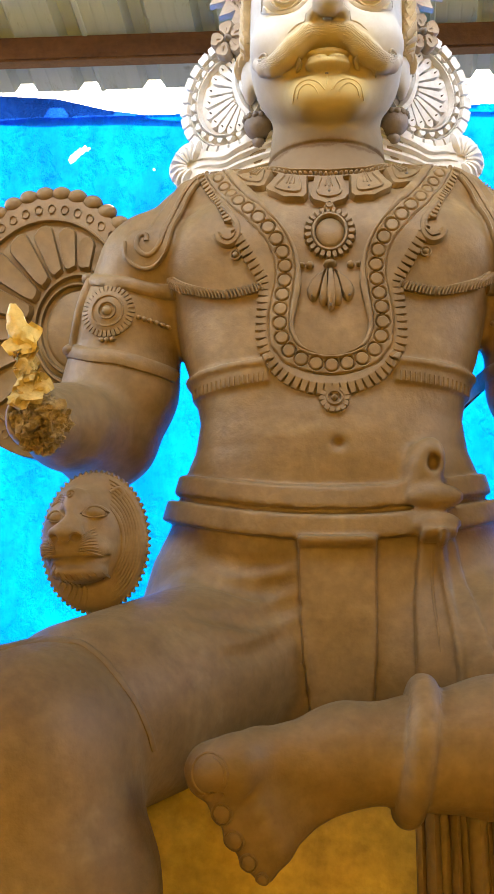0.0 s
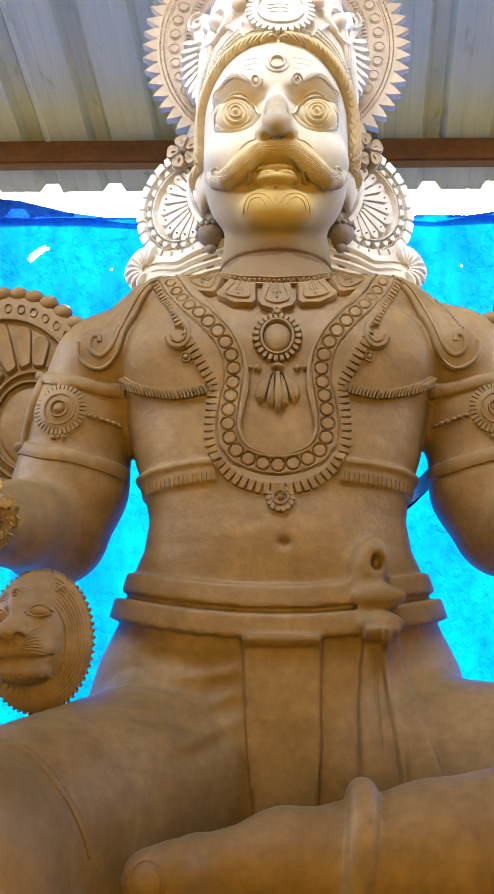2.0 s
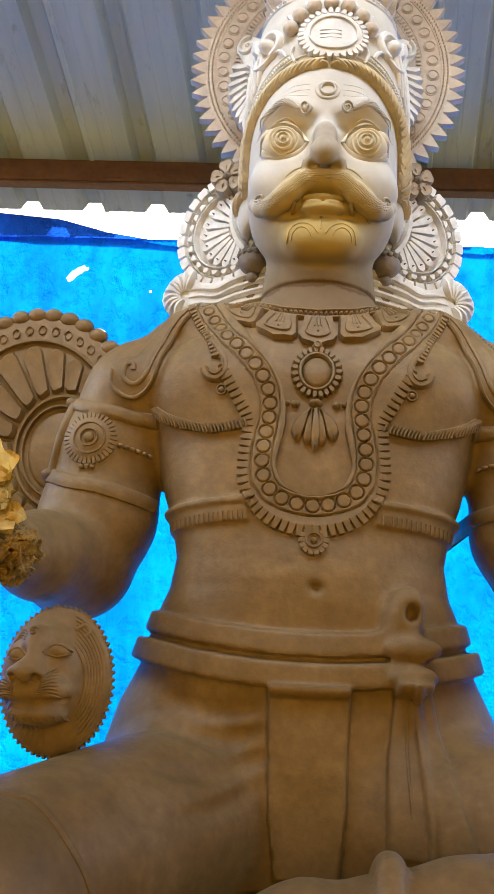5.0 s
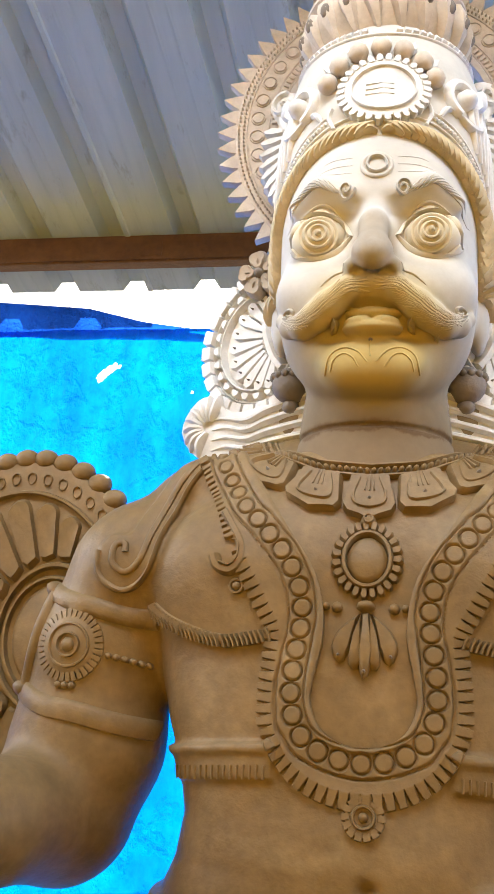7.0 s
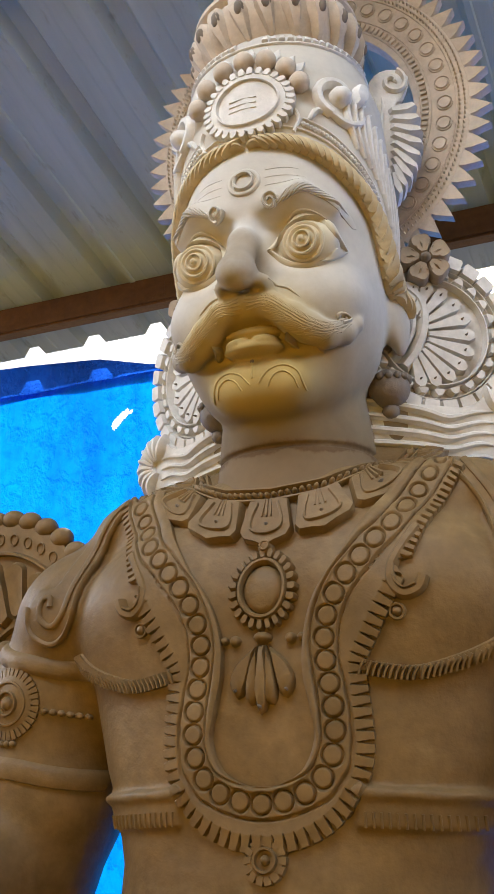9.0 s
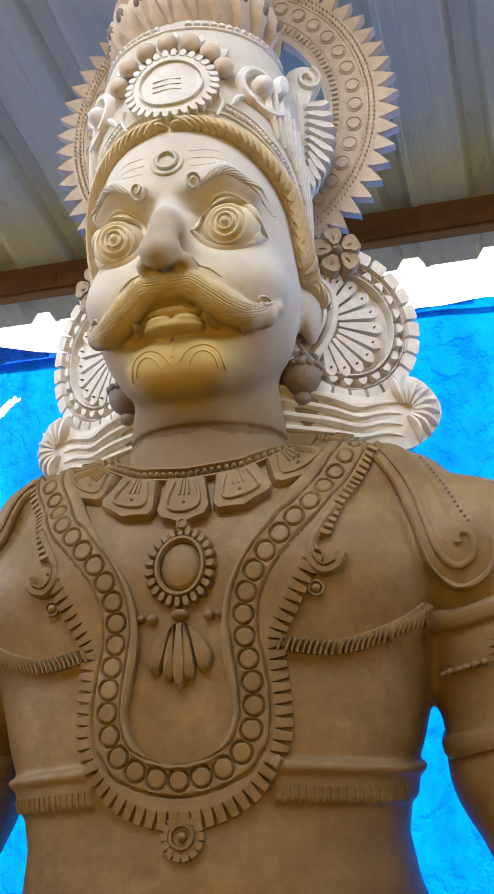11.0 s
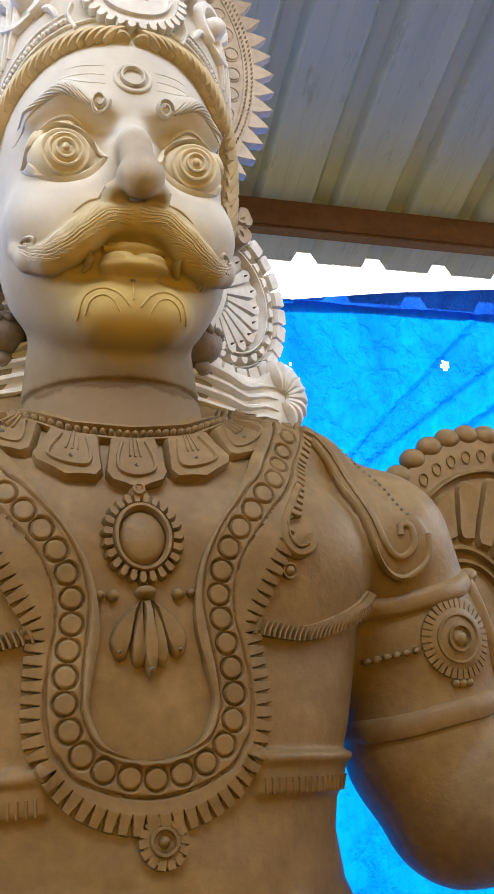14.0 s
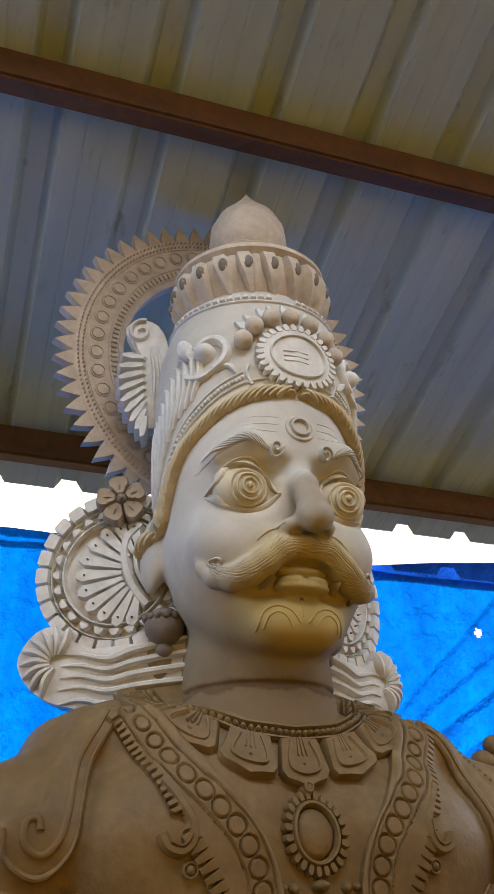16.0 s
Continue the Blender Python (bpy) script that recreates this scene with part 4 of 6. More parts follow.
def halo_work(s):
    """Toothed ring behind the crown."""
    c = (0.005, 0.33, 2.63)
    w = flat(c)
    n = 120
    a = np.linspace(-2.75, 2.75, n)
    x, z = np.sin(a), np.cos(a) * 1.04
    uv = np.concatenate([np.stack([r * x, r * z], 1) for r in (0.190, 0.190, 0.198, 0.278, 0.285, 0.285)])
    hh = np.repeat([-0.018, 0.008, 0.012, 0.012, 0.006, -0.018], n)
    f = [(k * n + i, k * n + i + 1, ((k + 1) % 6) * n + i + 1, ((k + 1) % 6) * n + i) for k in range(6) for i in range(n - 1)]
    s.put(w(uv[:, 0], uv[:, 1], hh), f, 2)

    def polar(u, v, h):
        u, v = np.asarray(u, float), np.asarray(v, float)
        return w(v * np.sin(u), v * np.cos(u) * 1.04, h)

    teeth = 52
    for i in range(teeth):
        q = -2.74 + 5.48 * i / (teeth - 1)
        s.slab(polar, [(q - 0.054, 0.280), (q - 0.042, 0.293), (q, 0.319), (q + 0.042, 0.293), (q + 0.054, 0.280)], -0.012, 0.008, 2)
    for i in range(36):
        q = -2.7 + 5.4 * i / 35
        s.ring(w, 0.242 * math.sin(q), 0.242 * 1.04 * math.cos(q), 0.0135, 0.0016, 0.0155, 2, 16)
        s.dot(w, 0.242 * math.sin(q), 0.242 * 1.04 * math.cos(q), 0.0112, 0.0155, 2, 14, 1, 0.12, 1.0)
    for r, cnt in ((0.276, 176), (0.267, 176)):
        for i in range(cnt):
            q = -2.7 + 5.4 * i / (cnt - 1)
            s.dot(w, r * math.sin(q), r * 1.04 * math.cos(q), 0.0032, 0.0155, 2, 5)
    for i in range(118):
        q = -2.7 + 5.4 * i / 117
        s.pad(polar, [(q - 0.013, 0.203), (q + 0.013, 0.203), (q + 0.013, 0.216), (q - 0.013, 0.216)], 0.016, 2)
    for r in (0.2195, 0.2005, 0.2615):
        s.ridge(polar, [(q, r) for q in np.linspace(-2.7, 2.7, 116)], 0.0016, 0.015, 2)


def ear_work(s, g):
    """Fan discs, flowers, studs, drops and shell scrolls beside the face."""
    for sx in (-1, 1):
        c = (sx * 0.192, 0.275, 2.188)
        w = flat(c, sx * 32)
        R = 0.133
        ang = np.linspace(0, 2 * np.pi, 48, endpoint=False)
        s.slab(w, np.stack([R * np.cos(ang), R * np.sin(ang)], 1), -0.03, 0.002, 1)
        s.rays(w, 0, 0, 0.1115, 0.134, 26, 0.020, 1, 1, 0.075, crisp=True)
        s.ring(w, 0, 0, 0.1085, 0.0016, 0.014, 1, 56)
        s.rays(w, 0, 0, 0.0925, 0.106, 24, 0.018, 1, 1, 0.16)
        s.ring(w, 0, 0, 0.0875, 0.0026, 0.019, 1, 48)
        f0 = math.pi if sx < 0 else 0.0
        fu = -sx * 0.045
        for i in range(11):
            a = f0 + radians(-78 + 156 * i / 10) * (1 if sx > 0 else -1)
            L = 0.084 + 0.03 * math.cos(radians(-78 + 156 * i / 10))
            d, e = np.array([math.cos(a), math.sin(a)]), np.array([-math.sin(a), math.cos(a)])
            o = np.array([fu, -0.005])
            pts = [o + d * 0.03 - e * 0.0036, o + d * L * 0.75 - e * 0.0092, o + d * L * 0.90 - e * 0.0112, o + d * L - e * 0.005, o + d * L + e * 0.005, o + d * L * 0.90 + e * 0.0112, o + d * L * 0.75 + e * 0.0092, o + d * 0.03 + e * 0.0036]
            s.pad(w, pts, 0.020, 1, 0.12, 1.0)
            # dark dot painted for the shade in the petal's hole
            s.dot(w, *(o + d * L * 0.84), 0.0030, 0.0225, 3, 6)
        # ear shell in the middle
        s.ridge(w, curve([(fu + sx * 0.004, 0.075), (fu + sx * 0.028, 0.05), (fu + sx * 0.030, 0.01), (fu + sx * 0.012, -0.035), (fu - sx * 0.008, -0.06)], 26), 0.012, 0.024, 1)
        s.ridge(w, curve([(fu - sx * 0.01, 0.06), (fu + sx * 0.010, 0.04), (fu + sx * 0.010, 0.0), (fu - sx * 0.006, -0.03)], 22), 0.007, 0.026, 1)
        # flower above
        wf = flat((sx * 0.200, 0.243, 2.300), sx * 20)
        for i in range(5):
            a = 2 * math.pi / 5 * i + 0.5
            d, e = np.array([math.cos(a), math.sin(a)]), np.array([-math.sin(a), math.cos(a)])
            s.pad(wf, curve([d * 0.007 - e * 0.005, d * 0.025 - e * 0.017, d * 0.039 - e * 0.014, d * 0.041, d * 0.039 + e * 0.014, d * 0.025 + e * 0.017, d * 0.007 + e * 0.005], 16), 0.012, 6, 0.18, 0.6, sink=0.014)
            for q in (-0.45, 0.0, 0.45):
                f = d * math.cos(q) + e * math.sin(q)
                s.ridge(wf, [f * 0.010, f * 0.022, f * 0.036], 0.0022, 0.0145, 6, taper=True)
        s.dot(wf, 0, 0, 0.010, 0.018, 3)
        # stud and drop
        ws = flat((sx * 0.140, 0.248, 2.150), sx * 20)
        s.dot(ws, 0, 0, 0.018, 0.010, 1, 14)
        s.ring(ws, 0, 0, 0.012, 0.003, 0.014, 1, 16)
        d0 = np.array([sx * 0.136, 0.208, 2.088])
        sphere(s, d0, 0.031, 3, (1, 1, 0.95), 18, 12)
        for i in range(14):
            a = 2 * math.pi * i / 14
            sphere(s, d0 + np.array([0.029 * math.cos(a), 0.029 * math.sin(a), 0.012]), 0.0062, 3)
        sphere(s, d0 + np.array([0, 0, -0.035]), 0.014, 3, (1, 1, 0.8))
        # shell-ended scroll on the shoulder
        wl = flat((sx * 0.235, 0.268, 2.020), sx * 25)
        out = curve([(sx * u, v) for u, v in ((-0.20, 0.062), (-0.04, 0.044), (0.0, 0.042), (0.025, 0.054), (0.055, 0.078), (0.088, 0.066), (0.110, 0.030), (0.102, 0.0), (0.080, -0.024), (0.05, -0.040), (0.0, -0.052), (-0.06, -0.070), (-0.20, -0.085))], 48)
        s.slab(wl, out, -0.045, 0.003, 1)
        for i in range(9):
            a = (math.pi if sx < 0 else 0) + sx * radians(-70 + 178 * i / 8)
            d = np.array([math.cos(a), math.sin(a)])
            o = np.array([sx * 0.050, 0.022])
            s.ridge(wl, curve([o + d * 0.010, o + d * 0.032 + np.array([-d[1], d[0]]) * 0.004 * sx, o + d * 0.056], 9), 0.0070, 0.020, 1, taper=True)
        for q in (0.0, 1.0, 2.0, 3.0, 4.2):
            s.ridge(wl, curve([(-sx * 0.185, 0.058 - 0.022 * q), (-sx * 0.075, 0.038 - 0.0185 * q), (-sx * 0.03, 0.024 - 0.016 * q), (sx * 0.012, 0.032 - 0.016 * q), (sx * 0.044, 0.034 - 0.018 * q)], 26), 0.0070, 0.0155, 1, taper=True)
        # plume behind the crown
        wp = flat((sx * 0.172, 0.245, 2.535), sx * 22)
        s.slab(wp, curve([(-sx * 0.045, -0.06), (-sx * 0.05, 0.04), (-sx * 0.035, 0.095), (-sx * 0.005, 0.115), (sx * 0.025, 0.105), (sx * 0.026, 0.08), (sx * 0.008, 0.065), (sx * 0.012, 0.03), (sx * 0.018, -0.02), (sx * 0.016, -0.07), (-sx * 0.002, -0.10), (-sx * 0.03, -0.10)], 38), -0.02, 0.010, 1)
        for i in range(9):
            a = radians(12 - 11.5 * i)
            d = np.array([sx * math.cos(a), math.sin(a)])
            e = np.array([-d[1], d[0]])
            o = np.array([-sx * 0.012, 0.03 - 0.0135 * i])
            L = 0.052 + 0.010 * math.sin(i * 0.4)
            s.pad(wp, [o - e * 0.004, o + d * L * 0.6 - e * 0.0085, o + d * L - e * 0.002, o + d * L * 0.9 + e * 0.006, o + d * L * 0.5 + e * 0.007, o + e * 0.004], 0.020, 1, 0.25, 0.9, sink=0.015)
        s.ridge(wp, spiral(sx * 0.0, 0.088, 0.024, 1.2, 1.2, 28, -sx), 0.0055, 0.019, 1)
        for q in (0.0, 0.012):
            s.ridge(wp, curve([(-sx * (0.034 - q), -0.07), (-sx * (0.036 - q), 0.0), (-sx * (0.030 - q), 0.05), (-sx * (0.034 - q), 0.08)], 20), 0.0048, 0.018, 1, taper=True)


# ---- the seated clay statue: body ----
def torso_row(z):
    zs = [0.95, 1.10, 1.20, 1.27, 1.37, 1.40, 1.455, 1.515, 1.57, 1.69, 1.78, 1.86, 1.92, 1.955, 1.985]
    a = np.interp(z, zs, [0.36, 0.355, 0.325, 0.29, 0.262, 0.250, 0.241, 0.252, 0.272, 0.302, 0.315, 0.285, 0.205, 0.115, 0.08])
    b = np.interp(z, zs, [0.20, 0.20, 0.195, 0.185, 0.168, 0.165, 0.165, 0.165, 0.165, 0.160, 0.150, 0.132, 0.107, 0.088, 0.05])
    c = np.interp(z, zs, [0.15, 0.15, 0.147, 0.142, 0.142, 0.145, 0.142, 0.146, 0.150, 0.157, 0.163, 0.168, 0.172, 0.175, 0.175])
    return a, b, c


def torso(x, y, z, grow=0.0):
    a, b, c = torso_row(z)
    a, b = a + grow, b + grow
    return ((np.abs(x / a) ** 2.5 + np.abs((y - c) / b) ** 2.5) ** (1 / 2.5) - 1) * np.minimum(a, b) * 0.9


def both_of(a, b, r):
    """Where two solids overlap, with an eased edge."""
    return np.minimum(np.maximum(a + r, b + r), 0) + np.sqrt(np.maximum(a + r, 0) ** 2 + np.maximum(b + r, 0) ** 2) - r


def band_of(x, y, z, low, high, lift, grow):
    q = (x / 0.28) ** 2
    mid, half = (low + high) / 2 + lift * q, (high - low) / 2
    return both_of(torso(x, y, z, grow), np.abs(z - mid) - half, 0.0045)


def body_field():
    g = Field((-0.68, -0.6, 0.25), (0.68, 0.37, 2.03), 0.005)
    g.add(torso, (-0.4, -0.08, 0.98), (0.4, 0.36, 2.0), 0.01)
    g.both("ball", (0.145, 0.076, 1.765), (0.148, 0.068, 0.098), 0.04)
    g.both("ball", (0.19, 0.165, 1.893), (0.13, 0.085, 0.06), 0.03)
    g.ball((-0.338, 0.165, 1.779), (0.099, 0.106, 0.100), 0.04)
    g.ball((0.343, 0.165, 1.787), (0.101, 0.106, 0.102), 0.04)
    g.limb((-0.22, 0.185, 1.895), (-0.33, 0.165, 1.815), 0.060, 0.066, 0.03)
    g.limb((0.22, 0.185, 1.895), (0.33, 0.165, 1.825), 0.060, 0.066, 0.03)
    g.chain([(-0.350, 0.165, 1.765), (-0.390, 0.165, 1.66), (-0.402, 0.165, 1.53), (-0.425, 0.15, 1.445)], [0.098, 0.100, 0.107, 0.102], 0.025)
    g.chain([(0.358, 0.165, 1.79), (0.394, 0.165, 1.66), (0.408, 0.165, 1.53), (0.434, 0.15, 1.460)], [0.098, 0.100, 0.106, 0.100], 0.025)
    g.chain([(-0.43, 0.14, 1.44), (-0.462, 0.0, 1.435), (-0.482, -0.11, 1.43)], [0.100, 0.074, 0.053], 0.02)
    g.chain([(0.438, 0.14, 1.456), (0.482, 0.0, 1.452), (0.508, -0.11, 1.455)], [0.098, 0.074, 0.053], 0.02)
    g.ball((-0.486, -0.165, 1.43), (0.041, 0.07, 0.041), 0.006, cut=True)
    for sx in (-1, 1):
        band = [(0.225, 1.945), (0.263, 1.88), (0.283, 1.82), (0.297, 1.765), (0.333, 1.734), (0.372, 1.752), (0.382, 1.79), (0.362, 1.818), (0.335, 1.818), (0.322, 1.850), (0.305, 1.895), (0.268, 1.955)]
        g.layer(curve([(sx * u, v) for u, v in band + band[:1]], 60)[:-1], -0.05, 0.3, 0.006, 0.004)
    # slope from shoulder to neck
    g.both("limb", (0.28, 0.215, 1.890), (0.095, 0.238, 1.975), 0.056, 0.044, 0.035)
    # foot of the neck
    g.limb((0, 0.178, 1.86), (0, 0.178, 1.955), 0.121, 0.101, 0.03)
    # belly, hips and thighs
    g.ball((0, 0.06, 1.40), (0.16, 0.09, 0.08), 0.05)
    g.limb((-0.16, 0.08, 1.03), (-0.355, -0.27, 0.975), 0.158, 0.140, 0.03)
    g.limb((-0.34, -0.25, 0.972), (-0.415, -0.405, 0.945), 0.128, 0.134, 0.008)
    g.chain([(-0.415, -0.405, 0.945), (-0.365, -0.41, 0.80), (-0.33, -0.39, 0.62), (-0.28, -0.38, 0.25)], [0.134, 0.130, 0.122, 0.085], 0.04)
    g.limb((0.16, 0.08, 1.03), (0.60, -0.20, 1.0), 0.158, 0.14, 0.03)
    g.chain([(0.60, -0.24, 0.985), (0.36, -0.32, 0.968), (0.19, -0.355, 0.960), (0.10, -0.365, 0.955)], [0.13, 0.108, 0.085, 0.066], 0.02)
    # folded foot
    g.chain([(0.11, -0.365, 0.955), (0.0, -0.37, 0.952), (-0.06, -0.375, 0.948)], [0.064, 0.058, 0.043], 0.03)
    toes = [((-0.104, 0.950), (-0.160, 0.938), 0.038, 0.037), ((-0.092, 0.940), (-0.146, 0.894), 0.0235, 0.0195), ((-0.080, 0.918), (-0.131, 0.863), 0.0225, 0.0185), ((-0.072, 0.897), (-0.114, 0.836), 0.0205, 0.0165), ((-0.063, 0.872), (-0.0985, 0.8175), 0.0180, 0.0130)]
    for i, (a, b, ra, rb) in enumerate(toes):
        g.limb((0.030, -0.372, 0.950 - 0.005 * i), (a[0], -0.394, a[1]), 0.036 - 0.003 * i, ra, 0.016)
        m = ((a[0] + b[0]) / 2, (a[1] + b[1]) / 2 + 0.002)
        g.chain([(a[0], -0.396, a[1]), (m[0], -0.419 + 0.002 * i, m[1]), (b[0], -0.414 + 0.002 * i, b[1])], [ra, (ra + rb) / 2, rb], 0.005 if i == 0 else 0.014)
    # clefts between the toes
    for a, b in (((-0.168, 0.906), (-0.122, 0.946)), ((-0.150, 0.868), (-0.101, 0.925)), ((-0.131, 0.838), (-0.089, 0.900)), ((-0.112, 0.812), (-0.077, 0.878))):
        g.limb((a[0], -0.434, a[1]), (b[0], -0.443, b[1]), 0.0070, 0.0055, 0.004, cut=True)
    # waist bands
    g.add(lambda x, y, z: band_of(x, y, z, 1.287, 1.325, 0.036, 0.014), (-0.32, -0.1, 1.2), (0.32, 0.36, 1.42), 0.006)
    g.add(lambda x, y, z: band_of(x, y, z, 1.236, 1.2765, 0.034, 0.022), (-0.34, -0.1, 1.18), (0.34, 0.36, 1.38), 0.006)
    # loop and knot of the sash
    g.ball((0.155, -0.036, 1.362), (0.030, 0.024, 0.046), 0.03, tilt=(0, 14, 0))
    g.ball((0.165, -0.066, 1.362), (0.012, 0.036, 0.017), 0.008, cut=True)
    g.ball((0.168, -0.050, 1.306), (0.044, 0.020, 0.021), 0.016)
    g.ball((0.168, -0.058, 1.262), (0.038, 0.020, 0.018), 0.012)
    # hanging panel and sash ends
    g.layer([(-0.060, 1.242), (0.070, 1.242), (0.068, 1.15), (0.066, 1.05), (0.058, 0.955), (-0.040, 0.955), (-0.052, 1.05), (-0.058, 1.15)], -0.2, 0.1, 0.014)
    g.layer([(0.141, 1.255), (0.172, 1.255), (0.178, 1.18), (0.180, 1.132), (0.186, 1.022), (0.186, 1.0), (0.126, 1.0), (0.125, 1.06), (0.127, 1.129), (0.134, 1.19)], -0.2, 0.1, 0.012)
    g.layer([(0.168, 1.255), (0.197, 1.255), (0.215, 1.155), (0.231, 1.074), (0.250, 1.02), (0.184, 1.0), (0.174, 1.132), (0.170, 1.18)], -0.2, 0.1, 0.010)
    # dragged folds of the waist cloth
    wf = front_of(g, -0.58, 0.9)
    for x0, z0, xm, zm, x1, z1, r in ((-0.075, 1.205, -0.14, 1.196, -0.22, 1.212, 0.010), (-0.070, 1.165, -0.13, 1.152, -0.23, 1.170, 0.012), (-0.068, 1.13, -0.13, 1.108, -0.21, 1.115, 0.012), (-0.075, 1.085, -0.12, 1.062, -0.17, 1.058, 0.007)):
        p = curve([(x0, z0), (xm, zm), (x1, z1)], 9)
        q = wf(p[:, 0], p[:, 1], np.full(9, 0.006))
        g.chain([tuple(v) for v in q], list(0.8 * r * np.sin(np.linspace(0.5, 2.9, 9))), 0.02, cut=True)
    # navel
    q = wf([0.010], [1.397], [0.0])[0]
    g.ball((q[0], q[1] - 0.002, q[2]), (0.010, 0.014, 0.008), 0.010, cut=True)
    # chest band, ankle ring
    g.add(lambda x, y, z: both_of(torso(x, y, z, 0.007), np.maximum(np.abs(z - 1.531 + 0.020 * (np.abs(x) / 0.28) ** 2) - 0.0215, 0.106 - np.abs(x)), 0.006), (-0.3, -0.05, 1.48), (0.3, 0.33, 1.6), 0.004)
    g.add(lambda x, y, z: both_of(torso(x, y, z, 0.012), np.maximum(np.abs(z - 1.549 + 0.020 * (np.abs(x) / 0.28) ** 2) - 0.006, 0.112 - np.abs(x)), 0.004), (-0.3, -0.05, 1.53), (0.3, 0.33, 1.6), 0.004)
    ring = [(0.09 + 0.012 * math.sin(a), -0.365 + 0.068 * math.cos(a), 0.957 + 0.076 * math.sin(a)) for a in np.linspace(0, 2 * math.pi, 49)]
    g.chain(ring, [0.019] * 49, 0.0015)
    return g


def chest_work(s, g):
    w = front_of(g, -0.3, 0.75)
    bead = [(-0.218, 1.940), (-0.195, 1.9), (-0.163, 1.849), (-0.142, 1.827), (-0.124, 1.806), (-0.107, 1.786), (-0.093, 1.763), (-0.083, 1.737), (-0.079, 1.706), (-0.082, 1.675), (-0.086, 1.646), (-0.088, 1.616), (-0.085, 1.587), (-0.070, 1.558), (-0.044, 1.542), (-0.015, 1.535), (0.0, 1.534)]
    inner = [(-0.180, 1.940), (-0.152, 1.895), (-0.104, 1.820), (-0.069, 1.769), (-0.054, 1.724), (-0.051, 1.681), (-0.059, 1.639), (-0.064, 1.604), (-0.050, 1.571), (-0.022, 1.555), (0.0, 1.553)]
    comb = [(-0.232, 1.938), (-0.193, 1.866), (-0.178, 1.834), (-0.160, 1.787), (-0.143, 1.757), (-0.127, 1.728), (-0.108, 1.692), (-0.108, 1.657), (-0.111, 1.621), (-0.111, 1.587), (-0.103, 1.56), (-0.085, 1.533), (-0.060, 1.514), (-0.030, 1.503), (0.0, 1.500)]
    edge = [(-0.213, 1.905), (-0.180, 1.845), (-0.158, 1.815), (-0.140, 1.788), (-0.118, 1.755), (-0.103, 1.720), (-0.098, 1.690), (-0.102, 1.650), (-0.105, 1.610), (-0.103, 1.580), (-0.090, 1.548), (-0.062, 1.526), (-0.030, 1.517), (0.0, 1.515)]

    def whole(path, count):
        return curve(list(path) + [(-u, v) for u, v in reversed(path[:-1])], count)

    # broad bib: rolled inner edge, row of ringed beads and a notched fringe
    n = 1320
    lines = [whole(path, n) for path in (inner, bead, comb)]
    t = np.gradient(lines[2], axis=0)
    t /= np.linalg.norm(t, axis=1, keepdims=True)
    below, above = np.clip((1.798 - lines[2][:, 1]) / 0.010, 0, 1), np.clip((lines[2][:, 1] - 1.802) / 0.010, 0, 1)
    lines.append(lines[2] + np.stack([t[:, 1], -t[:, 0]], 1) * (0.004 + 0.017 * np.maximum(below, above))[:, None])
    t = np.gradient(lines[1], axis=0)
    t /= np.linalg.norm(t, axis=1, keepdims=True)
    side = np.stack([-t[:, 1], t[:, 0]], 1)
    steps = [(0, v) for v in np.linspace(0, 1, 34, endpoint=False)] + [(1, v) for v in np.linspace(0, 1, 30, endpoint=False)] + [(2, v) for v in np.linspace(0, 1, 13)]
    beads = whole(bead, 39)
    size = np.where(beads[:, 1] < 1.80, 0.0120, 0.0120 - 0.02 * (beads[:, 1] - 1.80))
    phase = np.abs((np.arange(n) / (n - 1) * 84) % 1 - 0.5) * 2
    slit = np.abs((np.arange(n) / (n - 1) * 118) % 1 - 0.5) * 2
    uv, hh = [], []
    for k, (seg, v) in enumerate(steps):
        q = lines[seg] + (lines[seg + 1] - lines[seg]) * v
        d = np.linalg.norm(q[:, None] - beads[None], axis=2) - size[None]
        d = d[np.arange(n), np.abs(d).argmin(1)]
        off = ((q - lines[1]) * side).sum(1)
        h = 0.0105 + 0 * d
        h -= 0.0050 * np.exp(-((d / 0.0015) ** 2)) * (np.abs(off) < 0.0175)
        h -= 0.0045 * np.exp(-(((np.abs(off) - 0.0172) / 0.0016) ** 2))
        if seg == 0:
            h += 0.003 * math.sin(math.pi * min(v * 2.2, 1.0))
        if seg == 1:
            h -= 0.0025 * math.sin(math.pi * v) * (np.abs(off) > 0.018)
        if seg == 2:
            gap = 0.08 + 0.36 * v
            h -= 0.0135 * np.clip((phase - (1 - gap)) / 0.16, 0, 1) * min(1, 0.35 + 2 * v) * below
            h -= 0.0085 * np.clip((slit - 0.62) / 0.2, 0, 1) * np.clip((v - 0.38) / 0.12, 0, 1) * above
            h *= 1 - 0.25 * v
        h = np.maximum(h, 0.0015)
        if k == 0 or k == len(steps) - 1:
            h = np.full(n, -0.006)
        uv.append(q)
        hh.append(h)
    uv, hh, m = np.concatenate(uv), np.concatenate(hh), len(steps)
    s.put(w(uv[:, 0], uv[:, 1], hh), [(r * n + i, r * n + i + 1, (r + 1) * n + i + 1, (r + 1) * n + i) for r in range(m - 1) for i in range(n - 1)], 0)
    # medallion under the bib
    s.dot(w, 0.004, 1.474, 0.025, 0.008, 0, 20, 1, 0.15, 0.8)
    s.rays(w, 0.004, 1.474, 0.016, 0.0255, 14, 0.009, 0, 1, 0.14, crisp=True)
    s.ring(w, 0.004, 1.474, 0.0125, 0.003, 0.013, 0, 18)
    s.dot(w, 0.004, 1.474, 0.007, 0.013, 0)
